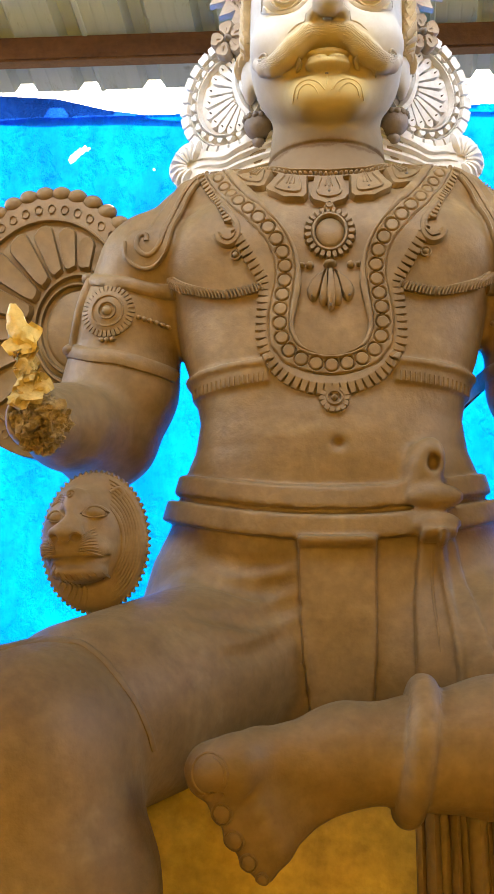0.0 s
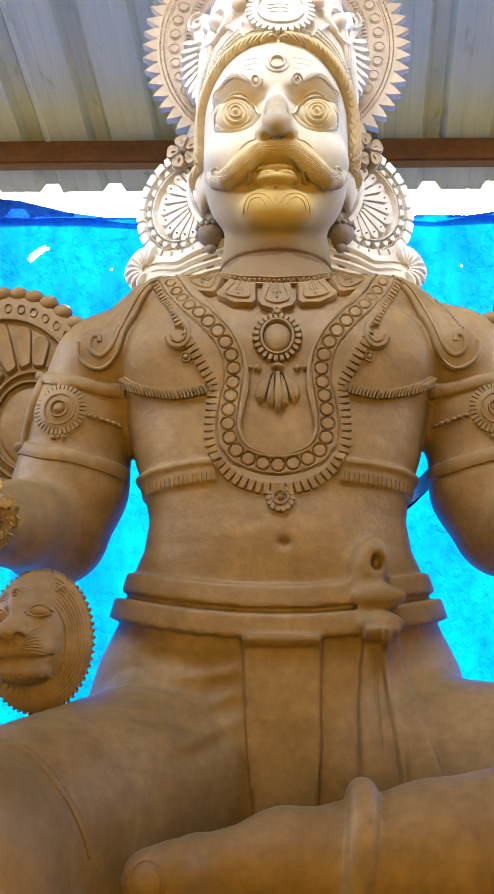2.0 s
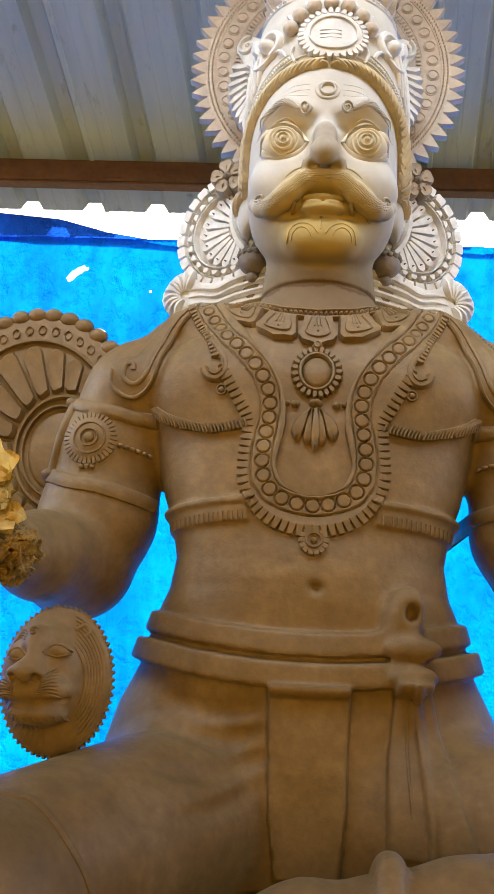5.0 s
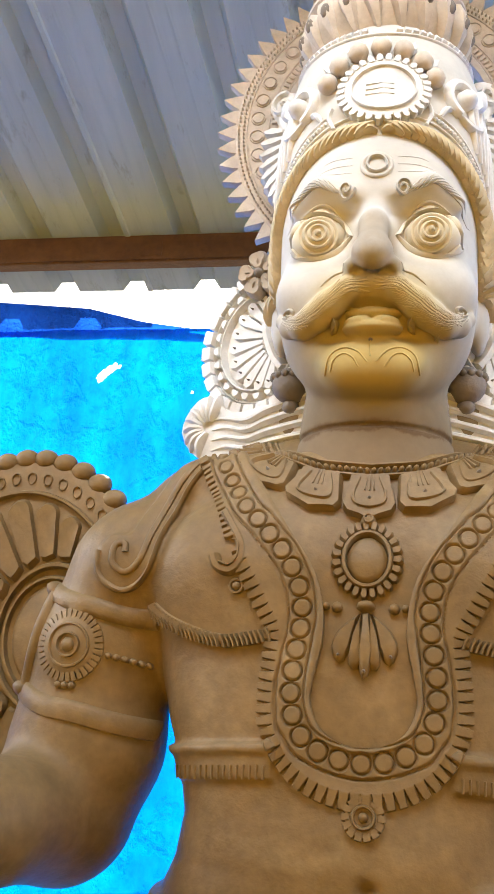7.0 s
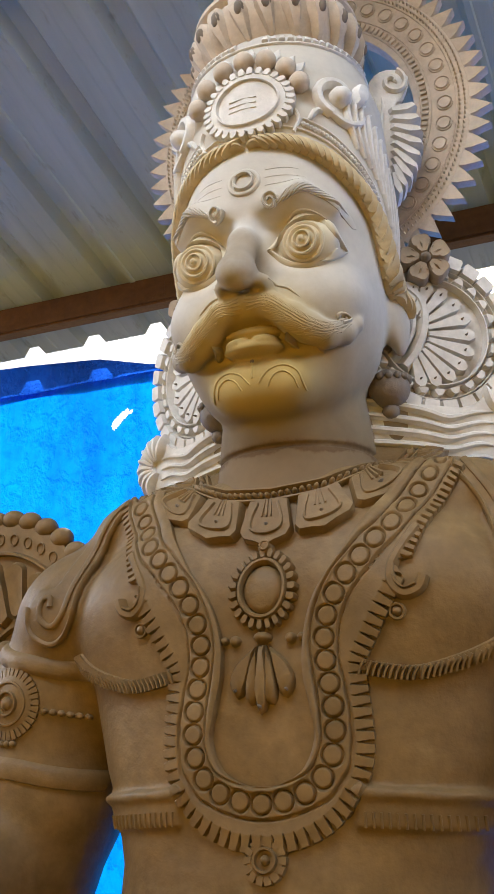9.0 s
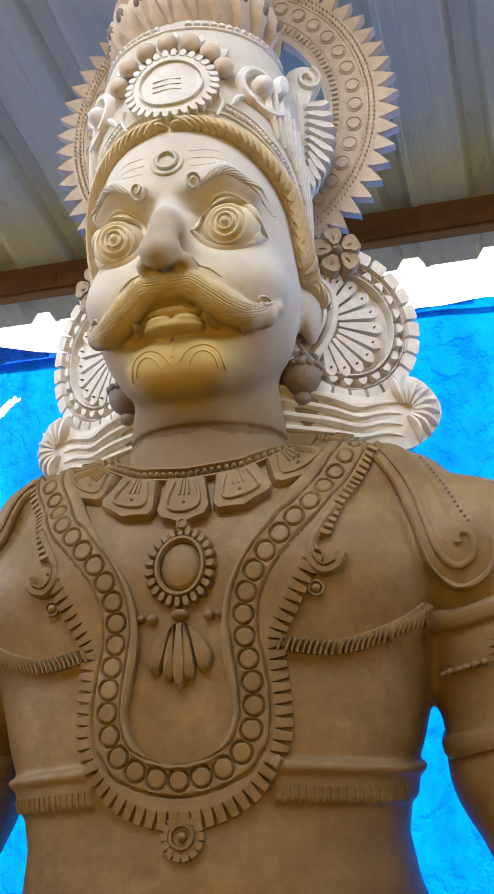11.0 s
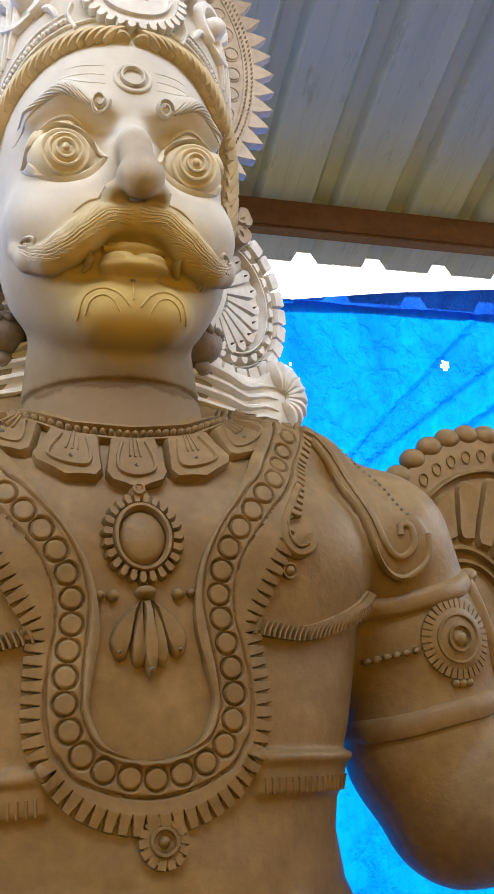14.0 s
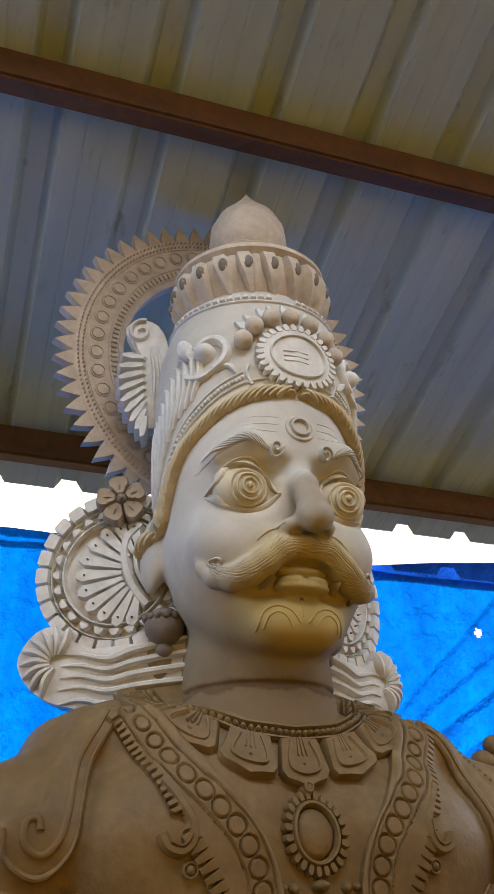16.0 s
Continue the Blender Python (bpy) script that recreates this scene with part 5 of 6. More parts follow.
    s.ridge(w, [(0.003, 1.500), (0.004, 1.492)], 0.007, 0.009, 0)
    # pendant and tassel
    s.rays(w, 0.0, 1.782, 0.033, 0.047, 23, 0.011, 0, 1.12, 0.12)
    s.ring(w, 0.0, 1.782, 0.031, 0.0045, 0.014, 0, 30, 1.14)
    s.dot(w, 0.0, 1.782, 0.028, 0.010, 0, 24, 1.16, 0.3, 1.15)
    s.dot(w, 0.0, 1.835, 0.012, 0.012, 0, 10)
    s.ring(w, 0.0, 1.836, 0.006, 0.003, 0.016, 0, 12)
    s.dot(w, 0.0, 1.722, 0.013, 0.013, 0, 12, 0.6)
    for sx in (-1, 1):
        s.dot(w, sx * 0.036, 1.720, 0.008, 0.009, 0, 8)
        s.dot(w, sx * 0.05, 1.721, 0.006, 0.008, 0, 8)
        s.pad(w, curve([(sx * 0.006, 1.715), (sx * 0.030, 1.695), (sx * 0.042, 1.672), (sx * 0.036, 1.652), (sx * 0.026, 1.650), (sx * 0.018, 1.668)], 14), 0.010, 0, 0.3)
        s.pad(w, curve([(sx * 0.004, 1.716), (sx * 0.014, 1.69), (sx * 0.020, 1.652), (sx * 0.011, 1.640), (sx * 0.003, 1.650)], 12), 0.013, 0, 0.3)
        s.dot(w, sx * 0.032, 1.660, 0.0035, 0.012, 3, 6)
    s.pad(w, curve([(-0.004, 1.715), (0.004, 1.715), (0.009, 1.66), (0.004, 1.633), (-0.004, 1.633), (-0.009, 1.66)], 14), 0.015, 0, 0.3)
    s.dot(w, 0.0, 1.641, 0.0035, 0.017, 3, 6)
    # collar: cord of beads and broad petals that lie on the slope round the neck
    def slope(u, v, h):
        """Places by the arc round the neck and the way down from the cord."""
        u, v, h = np.broadcast_arrays(np.asarray(u, float), np.asarray(v, float), np.asarray(h, float))
        u = u / 0.14
        d = np.abs(np.degrees(u))
        r, z = np.interp(d, [0, 32, 62, 95], [0.119, 0.134, 0.142, 0.150]), np.interp(d, [0, 32, 62, 95], [1.908, 1.919, 1.942, 1.958])
        k = np.radians(np.interp(d, [0, 32, 62, 95], [72, 60, 44, 30]))
        out = np.stack([np.sin(u), -np.cos(u), np.zeros_like(u)], 1)
        up = np.array([0, 0, 1.0])
        p = np.array([0, 0.175, 0]) + out * (r + v * np.cos(k))[:, None] + up * (z - v * np.sin(k))[:, None]
        nn = out * np.sin(k)[:, None] + up * np.cos(k)[:, None]
        p, n = g.cast(p + nn * 0.06, -nn, 0.14)
        n = 0.5 * n + 0.5 * nn
        return p + n * h[:, None]

    span = 0.14 * np.linspace(-1.72, 1.72, 70)
    for q in (-0.010, 0.008):
        s.ridge(slope, [(a, q) for a in span], 0.0035, 0.010, 0)
    for a in 0.14 * np.linspace(-1.7, 1.7, 46):
        s.dot(slope, a, -0.001, 0.0052, 0.010, 0, 8)
    for sx, k in [(1, 0)] + [(sx, k) for k in (1, 2, 3, 4) for sx in (-1, 1)]:
        a = sx * (0.0, 0.0690, 0.1330, 0.1890, 0.2360)[k]
        wide, long, high = (1.0, 0.96, 0.86, 0.74, 0.60)[k], (1.0, 0.97, 0.86, 0.70, 0.56)[k], (1.0, 1.0, 0.9, 0.75, 0.6)[k]
        out = [(-0.205, 0.010), (-0.228, 0.035), (-0.248, 0.060), (-0.205, 0.070), (-0.10, 0.073), (0.0, 0.079), (0.10, 0.073), (0.205, 0.070), (0.248, 0.060), (0.228, 0.035), (0.205, 0.010)]
        s.pad(slope, [(a + 0.14 * wide * u, 0.010 + (v - 0.010) * long) for u, v in out], 0.014 * high, 0, 0.08, 0.8)
        m = [(-0.10, 0.016), (-0.145, 0.040), (-0.13, 0.056), (0.0, 0.060), (0.13, 0.056), (0.145, 0.040), (0.10, 0.016)]
        s.ridge(slope, curve([(a + 0.14 * wide * u, 0.010 + (v - 0.010) * long) for u, v in m], 28), 0.0034 * wide, 0.0045 + 0.0130 * high, 0)
        for u in (-0.045, 0.0, 0.045):
            s.ridge(slope, [(a + 0.14 * wide * u * 0.6, 0.010), (a + 0.14 * wide * u, 0.010 + 0.026 * long)], 0.0024 * wide, 0.002 + 0.0135 * high, 0)
        s.dot(slope, a, 0.010 + 0.036 * long, 0.004, 0.0125 * high, 3, 6)
    for sx in (-1, 1):
        # nipple, pec chain
        s.ring(w, sx * 0.167, 1.743, 0.0085, 0.0026, 0.006, 0, 14)
        s.dot(w, sx * 0.167, 1.743, 0.007, 0.006, 0)
        ch = curve([(sx * 0.292, 1.716), (sx * 0.265, 1.698), (sx * 0.224, 1.682), (sx * 0.178, 1.673), (sx * 0.118, 1.682)], 60)
        s.ridge(w, ch, 0.010, 0.005, 0)
        for i in range(28):
            p = ch[int(1 + i * 57 / 27)]
            s.ridge(w, [(p[0] - 0.0035 * sx, p[1] - 0.008), (p[0] - 0.001 * sx, p[1]), (p[0] + 0.0035 * sx, p[1] + 0.008)], 0.0027, 0.0125, 0)
        # hook at the end of the ribbed strip
        s.ridge(w, curve([(sx * 0.192, 1.842), (sx * 0.174, 1.816), (sx * 0.163, 1.795), (sx * 0.163, 1.776), (sx * 0.176, 1.763), (sx * 0.193, 1.768), (sx * 0.200, 1.782)], 36), 0.0085, 0.0125, 0)
        s.ridge(w, curve([(sx * 0.166, 1.796), (sx * 0.167, 1.779), (sx * 0.177, 1.769), (sx * 0.190, 1.773)], 20), 0.0022, 0.0150, 0)
        # shoulder strap with a curl
        st = [(sx * 0.245, 1.945), (sx * 0.282, 1.885), (sx * 0.300, 1.825), (sx * 0.313, 1.780), (sx * 0.333, 1.762), (sx * 0.353, 1.775), (sx * 0.352, 1.800), (sx * 0.338, 1.803), (sx * 0.336, 1.790)]
        s.ridge(w, curve(st, 54), 0.0055, 0.0045, 0)
        s.ridge(w, curve([(sx * 0.228, 1.940), (sx * 0.266, 1.88), (sx * 0.285, 1.82), (sx * 0.300, 1.765), (sx * 0.335, 1.738), (sx * 0.372, 1.758), (sx * 0.378, 1.792)], 44), 0.004, 0.005, 0)
        if sx > 0:
            for p in curve([(0.300, 1.925), (0.325, 1.880), (0.342, 1.838), (0.352, 1.818)], 16):
                s.dot(w, p[0], p[1], 0.0026, 0.003, 3, 6)
        # armlet
        for pts, wd in (([(0.284, 1.700), (0.330, 1.703), (0.378, 1.714), (0.425, 1.726), (0.462, 1.742)], 0.013), ([(0.292, 1.552), (0.335, 1.560), (0.388, 1.572), (0.440, 1.580), (0.492, 1.600)], 0.014)):
            s.ridge(w, curve([(sx * u, v) for u, v in pts], 34), wd * 1.15, 0.0075, 0)
            s.dot(w, sx * (pts[-1][0] - 0.004), pts[-1][1], 0.013, 0.014, 0)
        s.ridge(w, curve([(sx * 0.452, 1.735), (sx * 0.470, 1.66), (sx * 0.483, 1.60)], 20), 0.006, 0.010, 0)
        cx, cz = sx * 0.408, 1.661
        s.rays(w, cx, cz, 0.034, 0.050, 34, 0.0045, 0, 1.0, 0.14, crisp=True)
        s.dot(w, cx, cz, 0.041, 0.0050, 0, 28, 1, 0.12, 0.9)
        s.ring(w, cx, cz, 0.029, 0.003, 0.0068, 0, 28)
        s.ring(w, cx, cz, 0.0155, 0.0022, 0.0085, 0, 20)
        s.dot(w, cx, cz, 0.0115, 0.0085, 0)
        for k in range(6):
            s.dot(w, cx - sx * (0.056 + 0.010 * k), cz - 0.012 - 0.002 * k, 0.0055, 0.007, 0, 7)
        for k in (-1, 0, 1):
            s.dot(w, cx + 0.010 * k, cz - 0.054, 0.006, 0.006, 0, 7)
        # ribs on the chest band
        for k in range(16):
            u = sx * (0.118 + 0.0085 * k)
            z = 1.522 - 0.020 * (abs(u) / 0.28) ** 2
            s.ridge(w, [(u, z - 0.009), (u, z + 0.007)], 0.0017, 0.0028, 0)


def drape_work(s, g):
    w = front_of(g, -0.6, 0.9)
    s.ridge(w, curve([(0.160, 1.22), (0.157, 1.15), (0.159, 1.06)], 20), 0.003, 0.003, 0, taper=True)
    hem = [(-0.455, 1.075), (-0.402, 1.091), (-0.364, 1.090), (-0.337, 1.084), (-0.302, 1.059), (-0.268, 1.017), (-0.251, 0.979), (-0.244, 0.950)]
    s.ridge(w, curve(hem, 40), 0.0032, 0.0032, 0)
    # toe nails
    for u, v, r in ((-0.162, 0.940, 0.0225), (-0.149, 0.890, 0.0125), (-0.1345, 0.859, 0.0115), (-0.117, 0.833, 0.0100), (-0.101, 0.8135, 0.0072)):
        s.ring(w, u, v, r, 0.0016, 0.002, 0, 18, 1.1)
        s.dot(w, u, v, r * 0.86, 0.0022, 0, 14, 1.1, 0.2, 1.0)
    # cloth ends under the leg
    for i in range(11):
        x = 0.105 + 0.0145 * i
        pts = [np.array([x, -0.27 - 0.012 * (i % 2), z]) for z in np.linspace(0.90, 0.45, 8)]
        v, f = [], []
        for k, p in enumerate(pts):
            for a in np.linspace(0, 2 * math.pi, 8, endpoint=False):
                v.append(p + np.array([(0.007 + 0.003 * (i % 3)) * math.cos(a) + (0.004 + 0.002 * i) * k / 8, (0.012 + 0.008 * (i % 2)) * math.sin(a), 0]))
        for k in range(len(pts) - 1):
            f += [(k * 8 + a, k * 8 + (a + 1) % 8, (k + 1) * 8 + (a + 1) % 8, (k + 1) * 8 + a) for a in range(8)]
        s.put(v, f, 0)


def statue():
    s = Relief()
    body, head = body_field(), head_field()
    v, q = body.skin()
    s.put(v, q, 0)
    v, q = head.skin()
    s.v.append(v)
    s.f.extend((q + s.count).tolist())
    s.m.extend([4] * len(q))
    s.count += len(v)
    face_work(s, head)
    crown_work(s, head)
    halo_work(s)
    ear_work(s, head)
    chest_work(s, body)
    drape_work(s, body)
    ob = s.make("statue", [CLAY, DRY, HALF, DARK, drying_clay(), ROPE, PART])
    return tagged(ob, "seated crowned clay statue, pale dry head, damp brown body", "statue")


HALF = grained("half_dry_clay", (0.44, 0.36, 0.28), (0.51, 0.43, 0.345), (0.57, 0.49, 0.41), rough=0.85, relief=0.2, mottle=0.88)
# the rope's gold tint paints in warm light bounced between its strands
ROPE = grained("bounce_warm_clay", (0.42, 0.33, 0.19), (0.50, 0.405, 0.25), (0.57, 0.475, 0.32), rough=0.85, relief=0.2, mottle=0.88)
PART = grained("part_dry_clay", (0.25, 0.19, 0.13), (0.31, 0.24, 0.17), (0.37, 0.30, 0.22), rough=0.8, relief=0.2, mottle=0.88)
statue()
# ---- things round the statue ----
def throne_disc(sx):
    """Round carved panel behind the arm: rim of beads, petals and a crescent."""
    ob = base("carved_panel", 0.602 if sx > 0 else -0.575, 0.272, 1.698 if sx > 0 else 1.692)
    plane = flat((0, 0, 0))

    def w(u, v, h):
        return plane(np.asarray(u, float) * 0.75, np.asarray(v, float) * 0.955, h)

    R = 0.292

    def piece(name, work, mats, label=""):
        s = Relief()
        work(s)
        o = s.make(name, mats)
        o.parent = ob
        return tagged(o, label)

    a = np.linspace(0, 2 * np.pi, 72, endpoint=False)
    piece("board", lambda s: s.slab(w, np.stack([R * np.cos(a), R * np.sin(a)], 1), -0.03, 0.012, 0), [CLAY])
    for i in range(26):
        q = radians(-22 + 224 * i / 25)
        piece("bead", lambda s: sphere(s, (0.2215 * math.cos(q), 0.0, 0.286 * math.sin(q)), 0.0205, 0, (1.06, 0.9, 0.88), 12, 8), [CLAY])

    def rim(s):
        s.ring(w, 0, 0, 0.236, 0.006, 0.022, 0, 72)
        for i in range(44):
            q = 2 * math.pi * i / 44
            s.ring(w, 0.262 * math.cos(q), 0.262 * math.sin(q), 0.010, 0.0022, 0.016, 0, 12)
    piece("rim_band", rim, [CLAY])
    c = np.array([-sx * 0.085, -0.012])
    for i in range(15):
        q = (0 if sx > 0 else math.pi) + radians(-112 + 224 * i / 14)
        d, e = np.array([math.cos(q), math.sin(q)]), np.array([-math.sin(q), math.cos(q)])
        b = c @ d
        L = -b + math.sqrt(max(b * b - c @ c + 0.226**2, 0.0))
        r0, r1, half = 0.132, 0.132 + (L - 0.132) * 0.6, 0.124
        pts = [c + d * r0 - e * r0 * half, c + d * r1 - e * r1 * half, c + d * (L - 0.014) - e * L * half * 0.86, c + d * L, c + d * (L - 0.014) + e * L * half * 0.86, c + d * r1 + e * r1 * half, c + d * r0 + e * r0 * half]
        if L - r0 > 0.03:
            piece("petal", lambda s: s.pad(w, curve(pts + pts[:1], 26)[:-1], 0.024, 0, 0.16, 0.8), [CLAY])
    piece("crescent", lambda s: (s.ring(w, c[0], c[1], 0.122, 0.008, 0.024, 0, 56), s.ring(w, c[0] + sx * 0.004, c[1], 0.100, 0.006, 0.024, 0, 48), s.dot(w, c[0], c[1], 0.095, 0.018, 0, 36, 1, 0.15, 1.0)), [CLAY])
    return tagged(ob, "round brown clay panel carved with petals inside a bead rim", "carved panel", group="carved panels beside the statue")


throne_disc(-1)
throne_disc(1)


def lion_mask():
    g = Field((-0.50, -0.29, 1.08), (-0.25, -0.06, 1.37), 0.0028)
    g.ball((-0.376, -0.140, 1.229), (0.084, 0.030, 0.110), 0.01)
    g.ball((-0.392, -0.155, 1.238), (0.062, 0.052, 0.078), 0.012)
    g.ball((-0.394, -0.185, 1.214), (0.054, 0.040, 0.025), 0.012)
    g.ball((-0.376, -0.196, 1.218), (0.030, 0.028, 0.020), 0.008)
    g.ball((-0.420, -0.194, 1.214), (0.026, 0.026, 0.019), 0.008)
    g.ball((-0.390, -0.184, 1.182), (0.043, 0.034, 0.018), 0.008)
    # brow and broad nose
    g.limb((-0.396, -0.190, 1.292), (-0.401, -0.216, 1.244), 0.017, 0.022, 0.012)
    g.ball((-0.402, -0.224, 1.238), (0.027, 0.018, 0.014), 0.006)
    g.ball((-0.418, -0.232, 1.231), (0.0075, 0.012, 0.006), 0.003, cut=True)
    g.ball((-0.386, -0.232, 1.232), (0.0075, 0.012, 0.006), 0.003, cut=True)
    g.chain([(-0.408, -0.230, 1.226), (-0.405, -0.226, 1.200)], [0.003, 0.003], 0.002, cut=True)
    g.chain([(-0.394, -0.230, 1.226), (-0.393, -0.226, 1.200)], [0.003, 0.003], 0.002, cut=True)
    for c, r in (((-0.365, -0.222, 1.272), 0.024), ((-0.424, -0.218, 1.265), 0.020)):
        g.ball(c, (r, 0.020, 0.015), 0.008, cut=True)
    g.ball((-0.365, -0.192, 1.270), (0.017, 0.012, 0.010), 0.003)
    g.ball((-0.424, -0.190, 1.263), (0.014, 0.012, 0.010), 0.003)
    # long closed mouth
    g.chain([(-0.440, -0.190, 1.196), (-0.425, -0.212, 1.195), (-0.405, -0.220, 1.195), (-0.383, -0.221, 1.197), (-0.362, -0.211, 1.200), (-0.345, -0.190, 1.203)], [0.005, 0.006, 0.006, 0.006, 0.006, 0.005], 0.002, cut=True)
    s = Relief()
    v, q = g.skin()
    s.put(v, q, 0)
    w = front_of(g, -0.28, 0.22)
    for x, z, rx in ((-0.365, 1.270, 0.019), (-0.424, 1.263, 0.016)):
        s.ridge(w, curve([(x - rx, z - 0.002), (x - rx * 0.4, z + 0.009), (x + rx * 0.4, z + 0.009), (x + rx, z + 0.001)], 14), 0.0016, 0.003, 0)
        s.ridge(w, curve([(x - rx * 0.9, z - 0.004), (x, z - 0.007), (x + rx * 0.9, z - 0.003)], 12), 0.0014, 0.002, 0)
    for k in range(4):
        s.ridge(w, curve([(-0.436 + 0.002 * k, 1.281 + 0.004 * k), (-0.424, 1.288 + 0.004 * k), (-0.412, 1.285 + 0.004 * k)], 10), 0.0011, 0.002, 0)
    s.ridge(w, spiral(-0.401, 1.297, 0.007, 1.4, 0.5, 20), 0.0012, 0.003, 0)
    # whisker pad
    for i in range(9):
        k = i / 8
        a, b = np.array([-0.384 + 0.006 * k, 1.210 + 0.022 * k]), np.array([-0.350 - 0.012 * k, 1.206 + 0.042 * k])
        s.ridge(w, curve([a, (a + b) / 2 + (0, 0.002), b], 9), 0.0017, 0.0028, 0, taper=True)
        a, b = np.array([-0.416 - 0.004 * k, 1.206 + 0.020 * k]), np.array([-0.446 + 0.004 * k, 1.200 + 0.036 * k])
        s.ridge(w, curve([a, (a + b) / 2 + (0, 0.002), b], 9), 0.0017, 0.0028, 0, taper=True)
        # fringe under the lip
        c = np.array([-0.424 + 0.009 * i, 1.182 - 0.004 * math.sin(k * math.pi)])
        s.ridge(w, [c, c + (0.003, -0.005), c + (0.007, -0.010)], 0.0015, 0.0022, 0, taper=True)
    # ear curl
    s.ridge(w, curve([(-0.350, 1.304), (-0.338, 1.312), (-0.330, 1.303), (-0.337, 1.294)], 16), 0.0034, 0.0032, 0)
    # combed mane
    for r in range(8):
        k = 1 - 0.052 * r
        lo, hi = 0.30 + 0.05 * r, 2.75 - 0.05 * r
        pts = [(-0.376 + 0.077 * k * math.sin(a), 1.229 + 0.101 * k * math.cos(a)) for a in np.linspace(lo, hi, 34)]
        s.ridge(w, pts, 0.0031, 0.0032, 0, taper=True)
    for i in range(12):
        a = radians(188 + 7.5 * i)
        d = np.array([math.sin(a), math.cos(a)])
        c = np.array([-0.376, 1.229])
        s.ridge(w, curve([c + d * np.array([0.056, 0.068]), c + d * np.array([0.066, 0.084]) + (0.002, 0), c + d * np.array([0.076, 0.100])], 9), 0.0030, 0.0018, 0, taper=True)
    # toothed rim
    flat_rim = flat((-0.376, -0.138, 1.229))
    n = 62
    for i in range(n):
        a = 2 * math.pi * i / n
        h = math.pi / n * 0.86
        s.slab(flat_rim, [(0.080 * math.sin(a - h * 1.1), 0.105 * math.cos(a - h * 1.1)), (0.0865 * math.sin(a - h * 0.3), 0.113 * math.cos(a - h * 0.3)), (0.0865 * math.sin(a + h * 0.3), 0.113 * math.cos(a + h * 0.3)), (0.080 * math.sin(a + h * 1.1), 0.105 * math.cos(a + h * 1.1))], -0.010, 0.008, 0)
    ob = s.make("lion_mask", [CLAY, DARK])
    return tagged(ob, "brown clay lion mask with a combed mane on the statue's thigh", "lion mask")


lion_mask()


def crumple(bm_seed, w0, h0, turn, rng):
    """A bent, uneven scrap of leaf or sheet with two faces."""
    n, m = 5, 6
    v = []
    bend = rng.uniform(-1.6, 1.6)
    for side in (0, 1):
        for i in range(m):
            for j in range(n):
                a, b = i / (m - 1) - 0.5, j / (n - 1) - 0.5
                wd = w0 * (1 - 0.9 * abs(a) ** 1.5)
                y = 0.35 * w0 * math.sin(bend * 2 * b + a * 4) + 0.25 * h0 * noise.noise((a * 3 + bm_seed, b * 3, 1)) + side * 0.0016
                v.append((b * wd + 0.12 * h0 * noise.noise((a * 4, bm_seed, 3)), y, a * h0))
    f = [(i * n + j, (i + 1) * n + j, (i + 1) * n + j + 1, i * n + j + 1) for i in range(m - 1) for j in range(n - 1)]
    k = n * m
    f += [tuple(k + q for q in reversed(t)) for t in f]
    edge = [j for j in range(n)] + [i * n + n - 1 for i in range(1, m)] + [(m - 1) * n + j for j in range(n - 2, -1, -1)] + [i * n for i in range(m - 2, 0, -1)]
    f += [(edge[i], edge[(i + 1) % len(edge)], k + edge[(i + 1) % len(edge)], k + edge[i]) for i in range(len(edge))]
    q = np.array(Euler(turn).to_matrix())
    return np.array(v) @ q.T, f


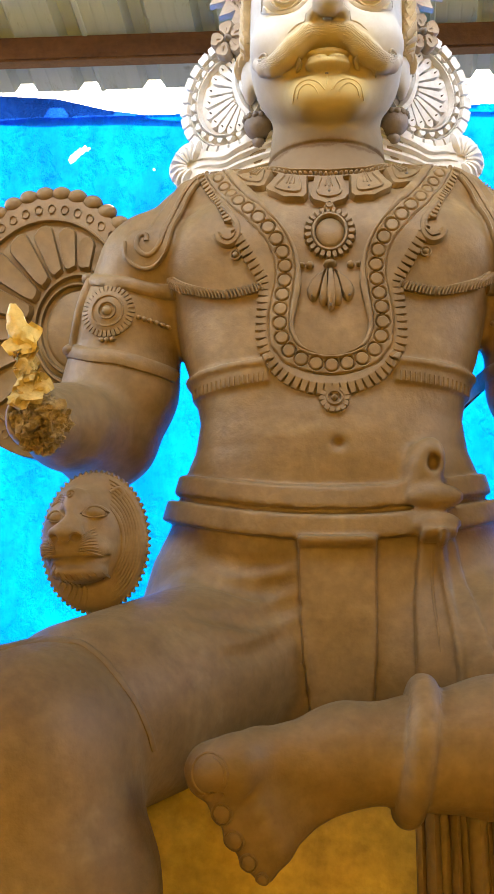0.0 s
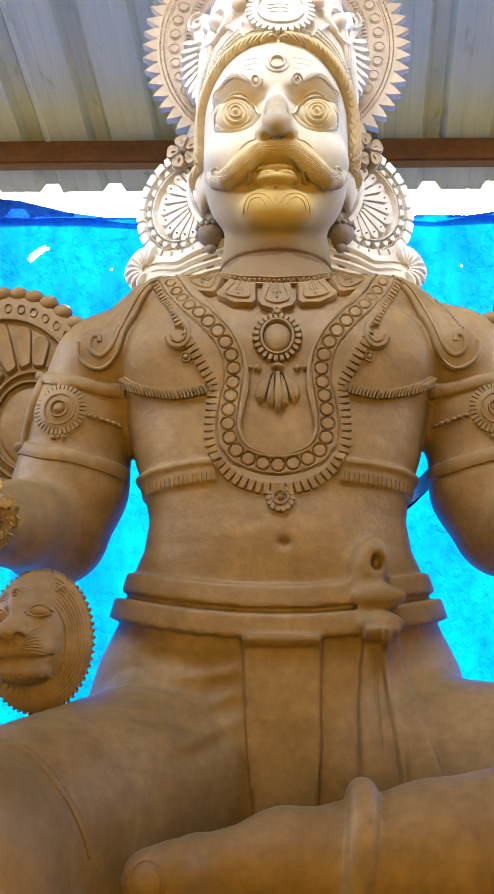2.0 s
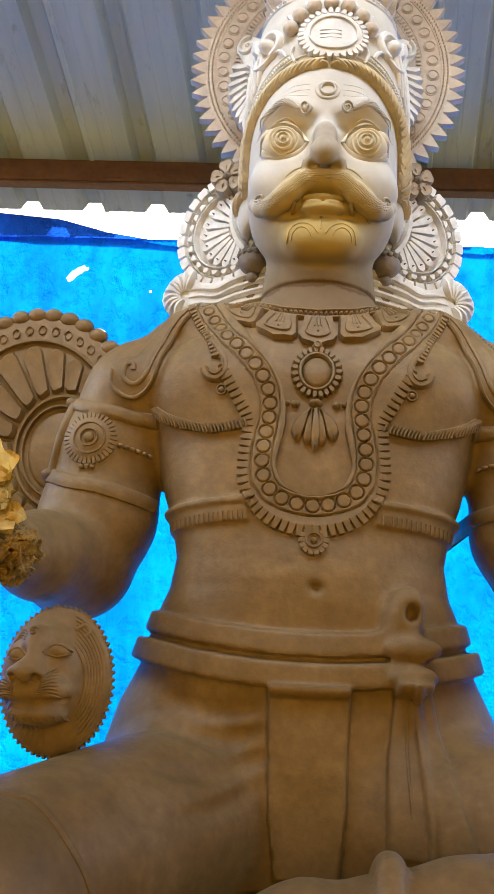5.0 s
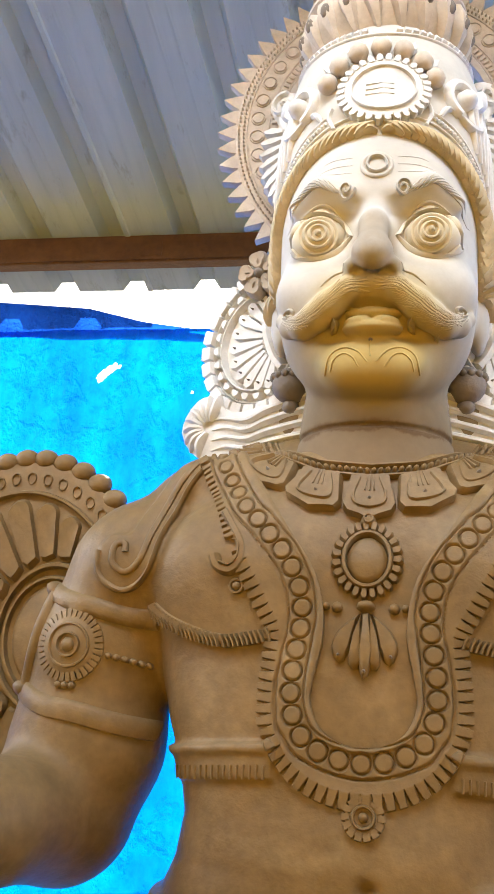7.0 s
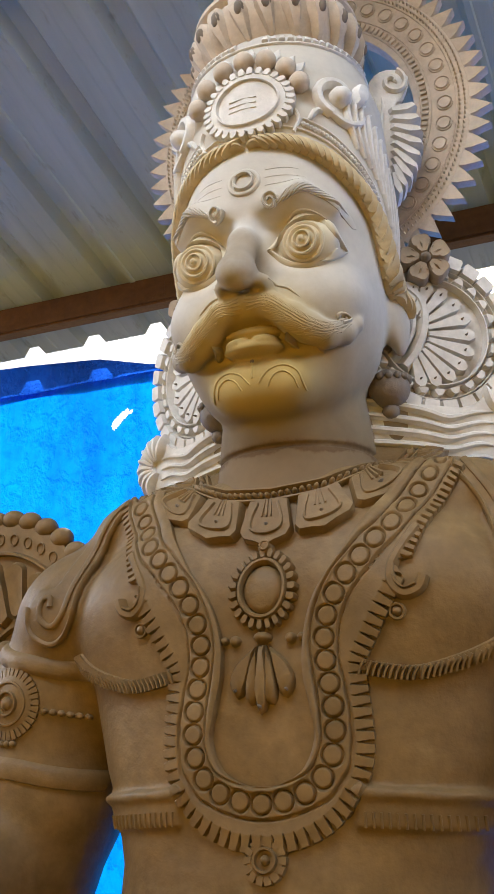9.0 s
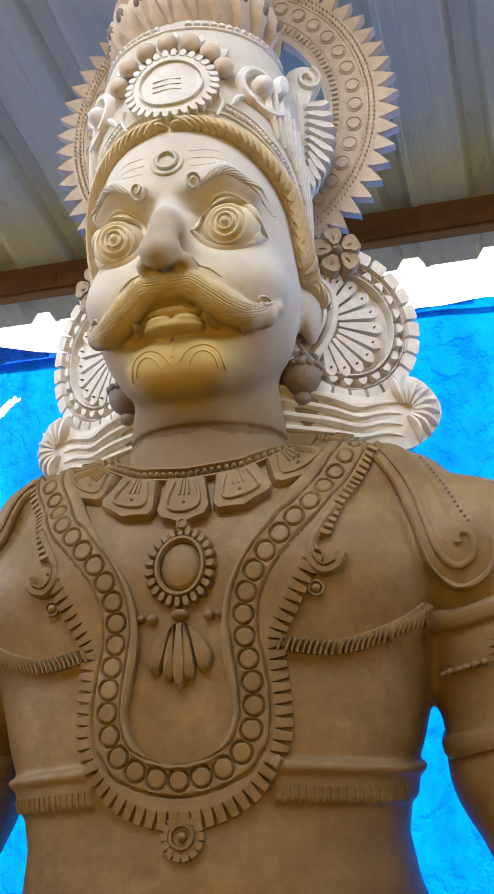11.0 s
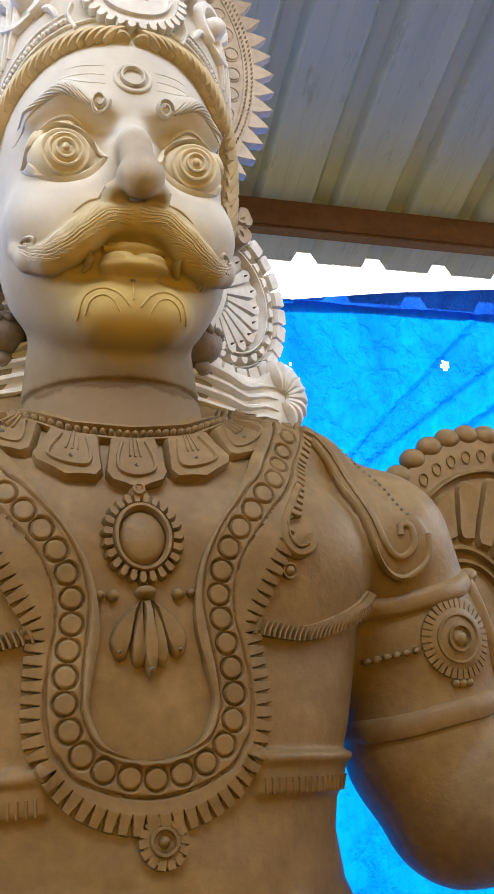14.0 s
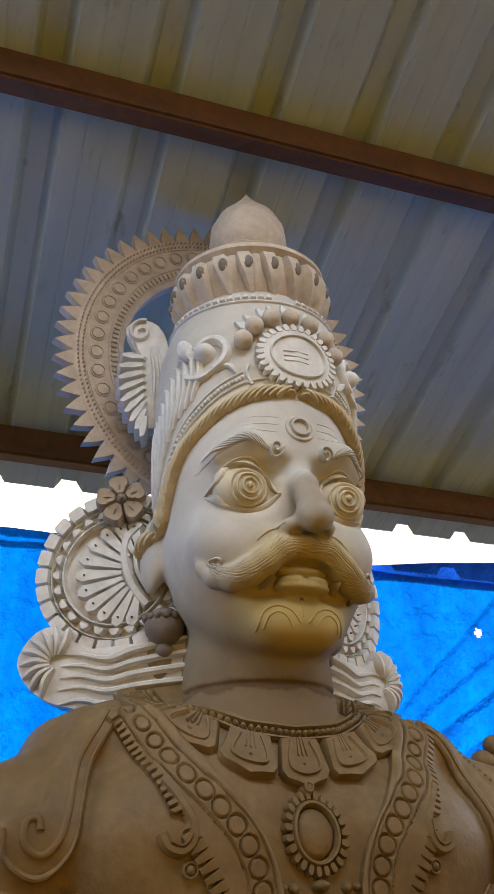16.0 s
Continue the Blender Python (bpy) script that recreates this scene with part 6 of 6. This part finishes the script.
def straw_stub():
    """Straw core that sticks out of the unfinished wrist, tied up with yellow wrap."""
    ob = base("straw_stub", -0.470, -0.15, 1.435)
    rng = random.Random(4)

    def scrap(name, at, w0, h0, turn, mat):
        s = Relief()
        v, f = crumple(rng.random() * 50, w0, h0, turn, rng)
        s.put(v + np.array(at), f, 0)
        o = s.make(name, [mat])
        o.parent = ob
        return o

    # chopped straw packed into the wrist
    for i in range(110):
        a, r = rng.uniform(0, 6.28), 0.043 * math.sqrt(rng.random())
        at = (r * math.cos(a) + 0.002, rng.uniform(-0.012, 0.020) - 0.012 * (1 - r / 0.043), r * math.sin(a) - 0.018)
        scrap("straw_clump", at, rng.uniform(0.010, 0.022), rng.uniform(0.016, 0.034), (rng.uniform(-1.2, 1.2), rng.uniform(-3, 3), rng.uniform(-1, 1)), STRAW)
    # folded leaves bound round the tie
    for i in range(14):
        z = 0.018 + 0.006 * i
        r = 0.030 - 0.0016 * i
        a = rng.uniform(-1.3, 1.3)
        scrap("leaf", (-0.004 - 0.0012 * i + r * math.sin(a), -0.028 - r * 0.35 * math.cos(a), z), rng.uniform(0.026, 0.040) * (1 - 0.03 * i), rng.uniform(0.030, 0.044), (rng.uniform(-0.5, 0.5), rng.uniform(-0.9, 0.9), a * 0.7), LEAF)
    # twisted plastic on top
    s = Relief()
    path = curve([(-0.016, 0.062), (-0.018, 0.086), (-0.016, 0.100), (-0.026, 0.125), (-0.036, 0.150), (-0.040, 0.170)], 26)
    wid = np.interp(np.linspace(0, 1, 26), [0, 0.25, 0.33, 0.45, 0.62, 0.85, 1], [0.015, 0.009, 0.011, 0.022, 0.019, 0.013, 0.005])
    v, m = [], 18
    for i, ((x, z), r) in enumerate(zip(path, wid)):
        for c in range(m):
            an = c * 2 * math.pi / m
            k = r * (0.86 + 0.26 * abs(math.sin(an * 2 + z * 34)) + 0.30 * noise.noise((math.cos(an) * 1.6, math.sin(an) * 1.6, z * 55)))
            v.append((x + k * math.cos(an), -0.028 + 0.62 * k * math.sin(an), z))
    f = [(i * m + c, i * m + (c + 1) % m, (i + 1) * m + (c + 1) % m, (i + 1) * m + c) for i in range(25) for c in range(m)]
    s.put(v, f + [tuple(range(m - 1, -1, -1)), tuple(25 * m + c for c in range(m))], 0)
    o = s.make("yellow_wrap", [PLASTIC])
    o.parent = ob
    tagged(o, "crumpled yellow plastic wrap twisted to a point")
    for x, z, t in ((-0.004, 0.118, 0.5), (-0.012, 0.104, -0.3), (-0.030, 0.100, 0.9)):
        tagged(scrap("wrap_fold", (x, -0.038, z), 0.030, 0.034, (0.2, t, 0.3), PLASTIC), "loose folded corner of yellow plastic")
    return tagged(ob, "broken straw core with yellow wrap at the unfinished wrist", "straw core")


LEAF = grained("dry_leaf", (0.34, 0.22, 0.05), (0.50, 0.34, 0.09), (0.62, 0.46, 0.17), big=14, fine=70, rough=0.6, relief=0.5)
straw_stub()
